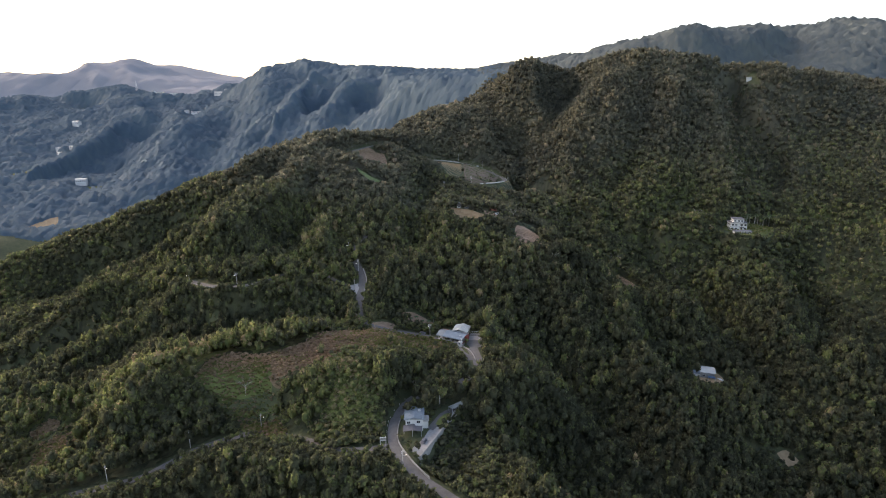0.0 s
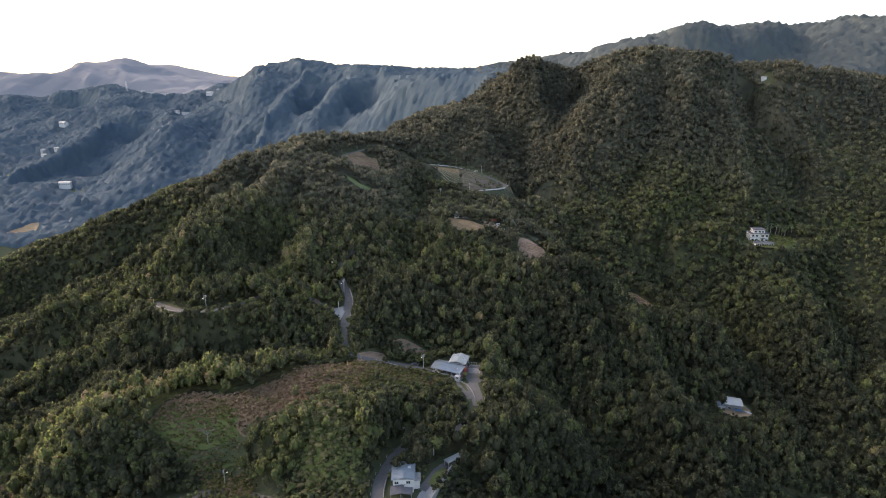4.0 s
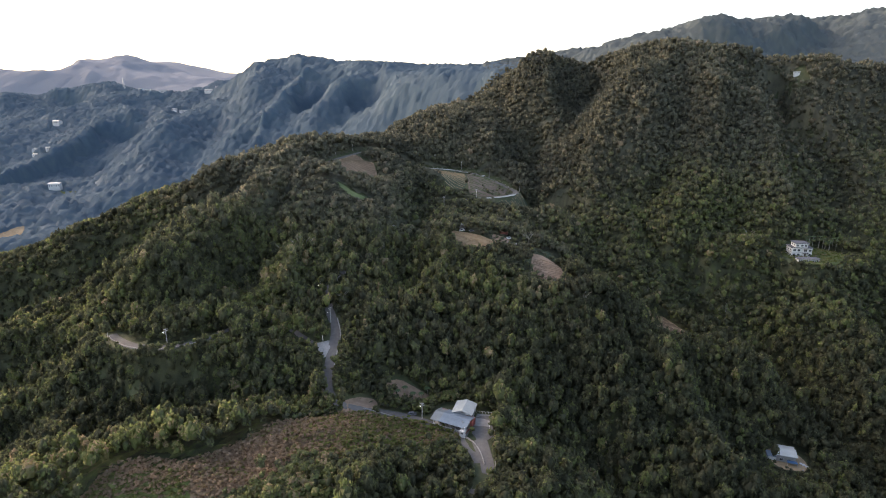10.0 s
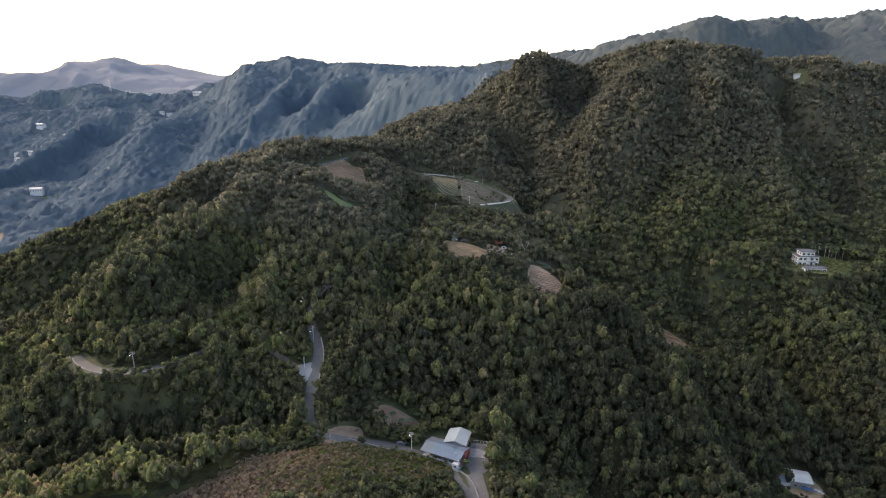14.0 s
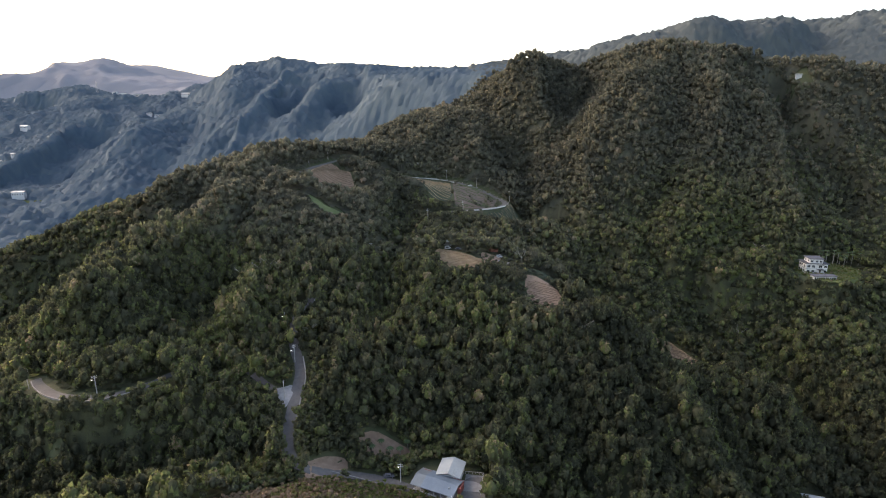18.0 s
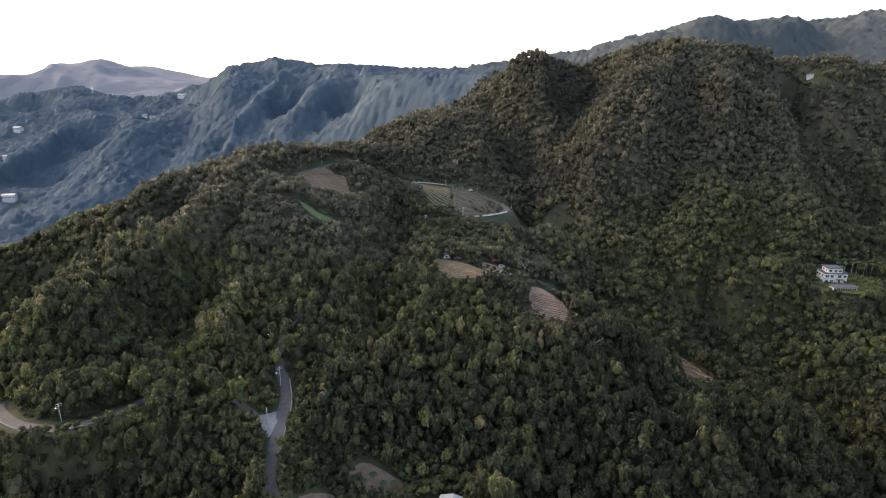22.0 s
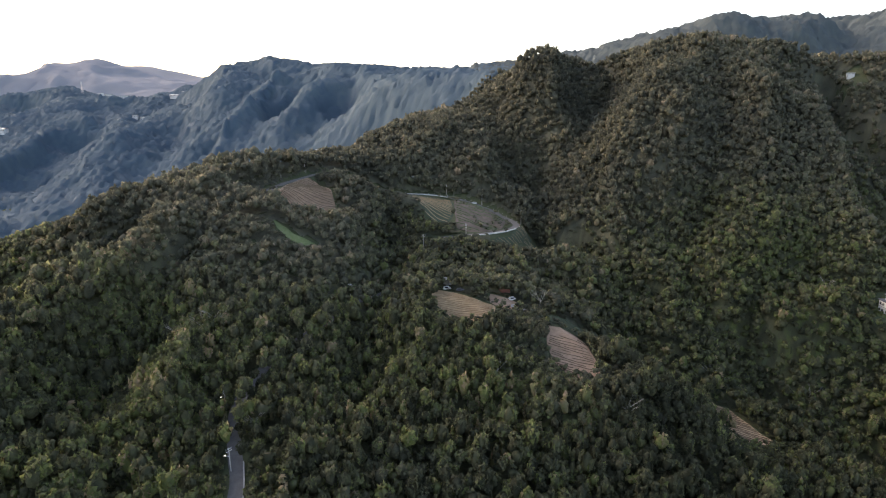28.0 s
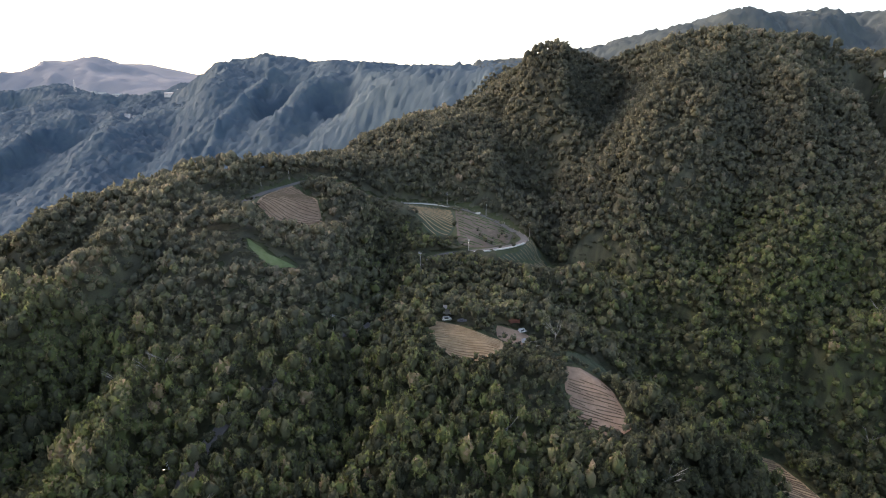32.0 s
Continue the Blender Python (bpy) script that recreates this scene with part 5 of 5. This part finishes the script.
# ---- farm in the valley ----
f = thing("farm_building", 180.5, 348.5, -18, "farm shed with a large white sheet roof", "farm", z=115.5)
block("wall", -4.4, 4.4, -4.2, 4.2, -1, 4.2, M_CONCRETE, f)
sheet_roof("roof", -5.0, 5.0, -5.2, 5.0, 4.3, 5.3, M_ROOF_WHITE, f, "x", "white sheet roof")
block("lean_to", -8.2, -4.4, -4.0, 0.6, -1, 2.4, M_WHITE, f)
block("lean_to_roof", -8.6, -4.3, -4.4, 1.0, 2.4, 2.6, M_ROOF_BLUE, f)
block("terrace", -5, 7.5, -8.6, -4.2, -1.2, 0.1, M_CONCRETE, f)
block("tarpaulin", 0.2, 4.8, -7.2, -4.8, 2.0, 2.12, M_TARP, f, "blue tarpaulin on a frame")
for px in (0.3, 4.7):
    block("tarpaulin_post", px - 0.05, px + 0.05, -7.1, -7.0, 0, 2.0, M_STEEL, f)
window(f, -2.2, -4.2, 1.2, 1.4, 1.1, "-y")
block("door", 1.0, 2.2, -4.28, -4.2, 0.1, 2.1, M_BARK, f)
for k, (px, py, s) in enumerate(((6.6, -6.4, 0.7), (5.9, -5.0, 0.5), (7.4, -7.8, 0.6))):
    crate = thing("crate", 180.5 + px, 348.5 + py, 20 * k, "pale plastic crate beside the farm shed", "crate", "crates beside the farm shed", z=115.5)
    block("side", -s, s, -s, s, 0.0, s, M_WHITE, crate, bevel=0.05)


# ---- far buildings ----
def far_house(name, x, y, w, d, high, roof_mat, label, turn=0, gable=True):
    o = thing(name, x, y, turn, label, "house", "houses across the valley")
    z0 = 1.5
    block("wall", -w / 2, w / 2, -d / 2, d / 2, -4, z0 + high, M_WHITE, o)
    if gable:
        sheet_roof("roof", -w / 2 - 0.5, w / 2 + 0.5, -d / 2 - 0.5, d / 2 + 0.5, z0 + high, z0 + high + d * 0.16, roof_mat, o, "x", rib=2.0)
    else:
        block("roof", -w / 2 - 0.4, w / 2 + 0.4, -d / 2 - 0.4, d / 2 + 0.4, z0 + high, z0 + high + 0.4, roof_mat, o)
    n = max(2, int(w / 3.5))
    for k in range(n):
        px = -w / 2 + w * (k + 0.5) / n
        block("window", px - 0.7, px + 0.7, -d / 2 - 0.1, -d / 2, z0 + high * 0.35, z0 + high * 0.7, M_GLASS, o)
    return o


far_house("house", -755, 1168, 20, 12, 8, M_ROOF_WHITE, "long white house on a far hillside", 15)
far_house("house", -985, 1545, 18, 12, 8, M_ROOF_WHITE, "white house among far trees", -10)
for dx, dy, w in ((0, 0, 26), (26, 22, 16), (-30, 8, 12)):
    far_house("house", -700 + dx, 1638 + dy, w, 11, 5, M_ROOF_WHITE, "white house in a far hamlet", 10, False)
for dx, dy, w in ((0, 0, 24), (24, 12, 14)):
    far_house("house", -690 + dx, 1790 + dy, w, 11, 6, M_ROOF_WHITE, "white house on the far crest", -8)
for dx, dy, w in ((0, 0, 18), (28, 8, 14), (46, -10, 18), (-26, 10, 10)):
    far_house("house", -880 + dx, 1812 + dy, w, 12, 9, M_ROOF_WHITE, "pale house on the saddle below the mast", 5, False)
far_house("house", -160, 1040, 9, 6, 3, M_ROOF_WHITE, "small white house beyond the ridge", 12)
far_house("house", 377, 722, 5.5, 4, 0.8, M_ROOF_WHITE, "white house on the mountain crest", -20)
for dx, dy, w in ((0, 0, 9), (20, 14, 8), (-22, 30, 8)):
    far_house("house", -900 + dx, 1330 + dy, w, 8, 4, M_ROOF_WHITE, "small pale house in the far valley", 20 * dx)

m = thing("mast", -972, 1851, 0, "tall lattice radio mast on a far hilltop", "mast")
for sx, sy in ((-1, -1), (1, -1), (1, 1), (-1, 1)):
    part("mast_leg", tube(bmesh.new(), (2.6 * sx, 2.6 * sy, -1), (0.5 * sx, 0.5 * sy, 34), 0.35, 0.25, 5), M_STEEL, m)
for k in range(7):
    z_ = 4.5 * k + 2
    w_ = 2.6 - 2.1 * z_ / 34
    w2 = 2.6 - 2.1 * (z_ + 4.5) / 34
    bm = bmesh.new()
    for (ax, ay), (bx, by) in zip(((-1, -1), (1, -1), (1, 1), (-1, 1)), ((1, -1), (1, 1), (-1, 1), (-1, -1))):
        tube(bm, (w_ * ax, w_ * ay, z_), (w2 * bx, w2 * by, z_ + 4.5), 0.14, 0.14, 4)
    part("bracing", bm, M_STEEL, m)

# ---- utility poles ----
def utility_pole(x, y, lamp=True, high=8.5, turn=0.0):
    o = thing("utility_pole", x, y, turn, "grey concrete utility pole with crossarms" + (" and a lit road lamp" if lamp else ""), "pole", "utility poles along the road")
    part("shaft", tube(bmesh.new(), (0, 0, -0.6), (0, 0, high), 0.2, 0.13, 8), M_POLE, o)
    for z_ in (high - 0.4, high - 1.2):
        arm = block("crossarm", -1.0, 1.0, -0.06, 0.06, z_ - 0.06, z_ + 0.06, M_STEEL, o)
        for px in (-0.9, -0.3, 0.3, 0.9):
            part("insulator", tube(bmesh.new(), (px, 0, z_ + 0.06), (px, 0, z_ + 0.3), 0.07, 0.05, 6), M_WHITE, arm)
    if lamp:
        br = part("bracket", tube(bmesh.new(), (0, 0, 5.6), (0.9, -0.9, 6.0), 0.05, 0.05, 6), M_STEEL, o)
        part("lamp", tube(bmesh.new(), (0.8, -0.8, 5.9), (1.15, -1.15, 6.0), 0.16, 0.1, 8), M_LAMP, br)
    return o


for k, (x, y) in enumerate(((-14.8, 256.5), (-1.6, 247.7), (-16.6, 200.6), (-89, 242.5), (-121, 234.5), (-153, 219), (-7.9, 314), (-56.5, 317), (-57.5, 364), (-68, 391), (-61, 421), (-42.5, 448), (-33.5, 468), (1, 537), (-8, 626), (17, 625.5), (43, 618), (69, 596), (-92, 575), (-80, 592), (-131, 338.5), (-166, 349), (-57, 342), (28, 558))):
    utility_pole(x, y, k % 3 != 1, 8.0 + (k * 37 % 10) * 0.12, k * 29.0)

g = thing("gate_frame", -26.2, 214.8, 10, "white steel frame with two boards at the junction", "frame", z=152.6)
for px in (-1.2, 1.2):
    block("post", px - 0.12, px + 0.12, -0.12, 0.12, -0.4, 4.2, M_WHITE, g)
for z_ in (2.2, 3.6):
    block("crossbar", -1.4, 1.4, -0.1, 0.1, z_, z_ + 0.25, M_WHITE, g)
block("board", -0.9, 0.9, -0.18, -0.12, 2.6, 3.4, M_CONCRETE, g)

# ---- marker posts along the roads ----
marker = thing("marker_post", 0, 0, 0, "white marker post at the road edge", "post", "marker posts at the road edge", z=-50)
part("post", tube(bmesh.new(), (0, 0, -0.2), (0, 0, 0.9), 0.11, 0.09, 6), M_WHITE, marker)
part("band", tube(bmesh.new(), (0, 0, 0.62), (0, 0, 0.78), 0.115, 0.115, 6), M_RED, marker)
line = ROADS["main"][1]
normal = np.gradient(line[:, :2], axis=0)
normal = np.column_stack([normal[:, 1], -normal[:, 0]]) / np.linalg.norm(normal, axis=1)[:, None]
spots = []
for k in range(0, len(line), 1):
    x, y, z = line[k]
    side = None
    if 222 < y < 256 and x < -10:
        side = -1
    elif 570 < y < 625 and x > -20:
        side = 1
    elif 395 < y < 440 and x < -40 and k % 2 == 0:
        side = 1
    if side:
        spots.append((x + side * 2.65 * normal[k, 0], y + side * 2.65 * normal[k, 1], z))
for k, (x, y, z) in enumerate(spots):
    if k == 0:
        marker.matrix_world = pose(x, y, z)
    else:
        copy_thing(marker, pose(x, y, z))


# ---- vehicles ----
def car(x, y, turn, paint, label, van=False):
    o = thing("car", x, y, turn, label, "car", "parked cars")
    bm = box(bmesh.new(), -2.1, 2.1, -0.85, 0.85, 0.35, 0.95)
    bmesh.ops.bevel(bm, geom=list(bm.edges), offset=0.15, segments=2, affect="EDGES")
    part("body", bm, paint, o)
    top = 1.9 if van else 1.5
    bm = box(bmesh.new(), -1.9 if van else -1.5, 1.2 if van else 0.9, -0.75, 0.75, 0.95, top)
    bmesh.ops.scale(bm, vec=(0.86, 0.86, 1), verts=[q for q in bm.verts if q.co.z > 1.2])
    bmesh.ops.bevel(bm, geom=list(bm.edges), offset=0.1, segments=1, affect="EDGES")
    cab = part("cabin", bm, paint, o)
    block("windscreen", 0.75 if not van else 1.0, 1.0 if not van else 1.22, -0.6, 0.6, 1.02, top - 0.2, M_GLASS, cab)
    for sy in (-0.78, 0.74):
        block("side_window", -1.2, 0.5, sy, sy + 0.04, 1.05, top - 0.18, M_GLASS, cab)
    for wx in (-1.3, 1.3):
        for wy in (-0.82, 0.62):
            w = part("wheel", tube(bmesh.new(), (wx, wy, 0.32), (wx, wy + 0.2, 0.32), 0.32, 0.32, 12), M_TYRE, o)
            part("rim", tube(bmesh.new(), (wx, wy - 0.02, 0.32), (wx, wy + 0.22, 0.32), 0.18, 0.18, 8), M_STEEL, w)
    return o


M_TYRE = material("tyre", [(0.015, 0.015, 0.015), (0.03, 0.03, 0.03)], 2.0)
M_CARGREY = material("grey_car_paint", [(0.1, 0.1, 0.11), (0.14, 0.14, 0.15)], 0.5, rough=0.3, bump=0)
car(14, 476.5, 10, M_WHITE, "white van parked at the top of the tea field", True)
car(20.5, 474.8, 5, M_CARGREY, "grey car parked beside the tea field")
car(47, 477, 30, M_WHITE, "white van parked at the earth yard", True)
car(37.5, 616.5, 160, M_WHITE, "white car on the terrace road")
car(-8.5, 217.5, 70, M_CARGREY, "dark grey car parked in the house yard")
car(-12.5, 316.8, 5, M_CARGREY, "dark car parked beside the restaurant")

hut = thing("hut", 44, 485, 15, "small hut with a rusty brown roof under trees", "hut")
block("wall", -2.5, 2.5, -2, 2, -0.5, 2.6, M_BRICK, hut)
sheet_roof("roof", -3, 3, -2.5, 2.5, 2.6, 3.6, M_EARTH_ROW, hut, "x", "rusty brown roof")
hut = thing("hut", 14, 484, -8, "small shed with a pale green sheet roof under trees", "hut")
block("wall", -2.5, 2.5, -2, 2, -0.5, 3.6, M_CONCRETE, hut)
sheet_roof("roof", -3, 3, -2.5, 2.5, 3.6, 4.2, M_ROOF_WHITE, hut, "x", "pale green sheet roof")


# ---- single trees nearest the path ----
def tree_crown(seed, shape):
    return crown(6, 150, shape, seed, 0.2)


def leaf_mesh(name, V, T, A, tint):
    me = bpy.data.meshes.new(name)
    me.from_pydata([tuple(q) for q in V], [], [tuple(int(i) for i in q) for q in T])
    at = me.attributes.new("tint", "FLOAT", "POINT")
    at.data.foreach_set("value", (tint + A).astype(np.float32))
    da = me.attributes.new("dry", "FLOAT", "POINT")
    da.data.foreach_set("value", np.full(len(V), 0.1, np.float32))
    me.materials.append(M_LEAF)
    return me


def trunk_mesh(seed):
    r = random.Random(seed)
    bm = bmesh.new()
    tube(bm, (0, 0, -0.9), (0.1, 0.05, 0.75), 0.09, 0.06, 7)
    for k in range(5):
        a_ = k * 1.26 + r.uniform(-0.3, 0.3)
        tube(bm, (0.08, 0.04, 0.35 + 0.08 * k), (0.45 * math.cos(a_), 0.45 * math.sin(a_), 0.9 + 0.1 * k), 0.035, 0.012, 5)
    me = bpy.data.meshes.new("trunk")
    bm.to_mesh(me)
    bm.free()
    me.materials.append(M_BARK)
    return me


TRUNKS = [trunk_mesh(s) for s in range(3)]
KINDS = []
for s in range(12):
    shape = "cone" if s % 3 == 0 else "round"
    V, T, A = tree_crown(200 + s, shape)
    KINDS.append((leaf_mesh("crown", V, T, A, (0.12, 0.3, 0.5, 0.2, 0.62, 0.25, 0.75, 0.4, 0.1, 0.9, 0.35, 0.55)[s]), shape, s))
WORDS = ("dark green", "deep green", "mid-green", "dark green", "yellow-green", "deep green", "pale olive", "dull green", "dark green", "grey-brown", "green", "olive green")
single = single[sight_trim(single, height(single), np.full(len(single), 9.0)) > 0.6]
zs = height(single)
for k, ((x, y), z) in enumerate(zip(single, zs)):
    mesh, shape, s = KINDS[int(rng.integers(12))]
    o = new("tree")
    size = rng.uniform(1.5, 2.7)
    o.matrix_world = pose(x, y, z + 0.4 * size, 0, 0, rng.uniform(0, 360)) @ Matrix.Diagonal((size, size, size * rng.uniform(1.2, 1.9), 1))
    tagged(o, WORDS[s] + (" conical tree on the forested slope" if shape == "cone" else " broad-crowned tree on the forested slope"), "tree", "trees nearest the path")
    for n_, me_ in (("trunk", TRUNKS[k % 3]), ("crown", mesh)):
        p_ = new(n_, me_)
        p_.parent = o


# ---- palms beside the villa, and bare trees ----
def palm(x, y, high, label, group):
    o = thing("palm_tree", x, y, high * 40, label, "palm", group)
    part("trunk", tube(bmesh.new(), (0, 0, -0.4), (0.15, 0, high), 0.13, 0.09, 6), M_PALE_BARK, o)
    for k in range(9):
        bm = bmesh.new()
        a_ = k * 0.7
        pts = [Vector((0.15 + math.cos(a_) * u, math.sin(a_) * u, high + 0.9 * u - 0.55 * u * u)) for u in (0, 0.6, 1.2, 1.8)]
        sidev = Vector((-math.sin(a_), math.cos(a_), 0))
        for p0, p1, w0, w1 in zip(pts[:-1], pts[1:], (0.12, 0.4, 0.35), (0.4, 0.35, 0.05)):
            q = [bm.verts.new(p0 - sidev * w0), bm.verts.new(p0 + sidev * w0), bm.verts.new(p1 + sidev * w1), bm.verts.new(p1 - sidev * w1)]
            bm.faces.new(q)
        part("frond", bm, M_TEA, o)


M_PALE_BARK = material("pale_bark", [(0.2, 0.19, 0.16), (0.34, 0.32, 0.28)], 2.0)
for k in range(16):
    palm(283 + (k % 8) * 3.6 + (k * 7 % 5) * 0.4, 512 + (k // 8) * 5 + (k * 3 % 4), 7 + (k * 5 % 4), "tall thin palm with a pale trunk beside the lawn", "palms beside the villa")
for k, (x, y) in enumerate(((-17, 334), (-13, 331), (-9, 331.5), (-20, 329), (-6, 335))):
    palm(x, y, 2.2 + 0.4 * k, "low broad-leaved palm below the earth bank", "low palms below the earth bank")


def bare_tree(x, y, size):
    o = thing("bare_tree", x, y, x * 7, "leafless tree with pale grey branches", "tree", "bare trees in the forest")
    r = random.Random(int(x * 10))
    part("trunk", tube(bmesh.new(), (0, 0, -0.5), (0.3, 0, size * 0.6), 0.2, 0.12, 7), M_PALE_BARK, o)
    for k in range(7):
        bm = bmesh.new()
        a_, z_ = r.uniform(0, 6.28), size * r.uniform(0.35, 0.6)
        tip = Vector((math.cos(a_) * size * 0.35, math.sin(a_) * size * 0.35, z_ + size * r.uniform(0.25, 0.5)))
        tube(bm, (0.2, 0, z_), tip, 0.08, 0.04, 5)
        for j in range(3):
            b_ = a_ + r.uniform(-0.9, 0.9)
            tube(bm, tip * 0.75 + Vector((0, 0, z_ * 0.25)), tip + Vector((math.cos(b_), math.sin(b_), r.uniform(0.3, 1.2))) * size * 0.14, 0.04, 0.02, 4)
        part("branch", bm, M_PALE_BARK, o)


for x, y, s in ((33, 414, 10), (82, 400, 11), (-88, 425, 11), (-84, 428, 12), (-96, 421, 11), (60, 470, 11), (-120, 300, 9), (-100, 255, 9), (112, 420, 10), (205, 470, 10), (-55, 380, 10), (240, 520, 11), (150, 470, 10)):
    bare_tree(x, y, s)
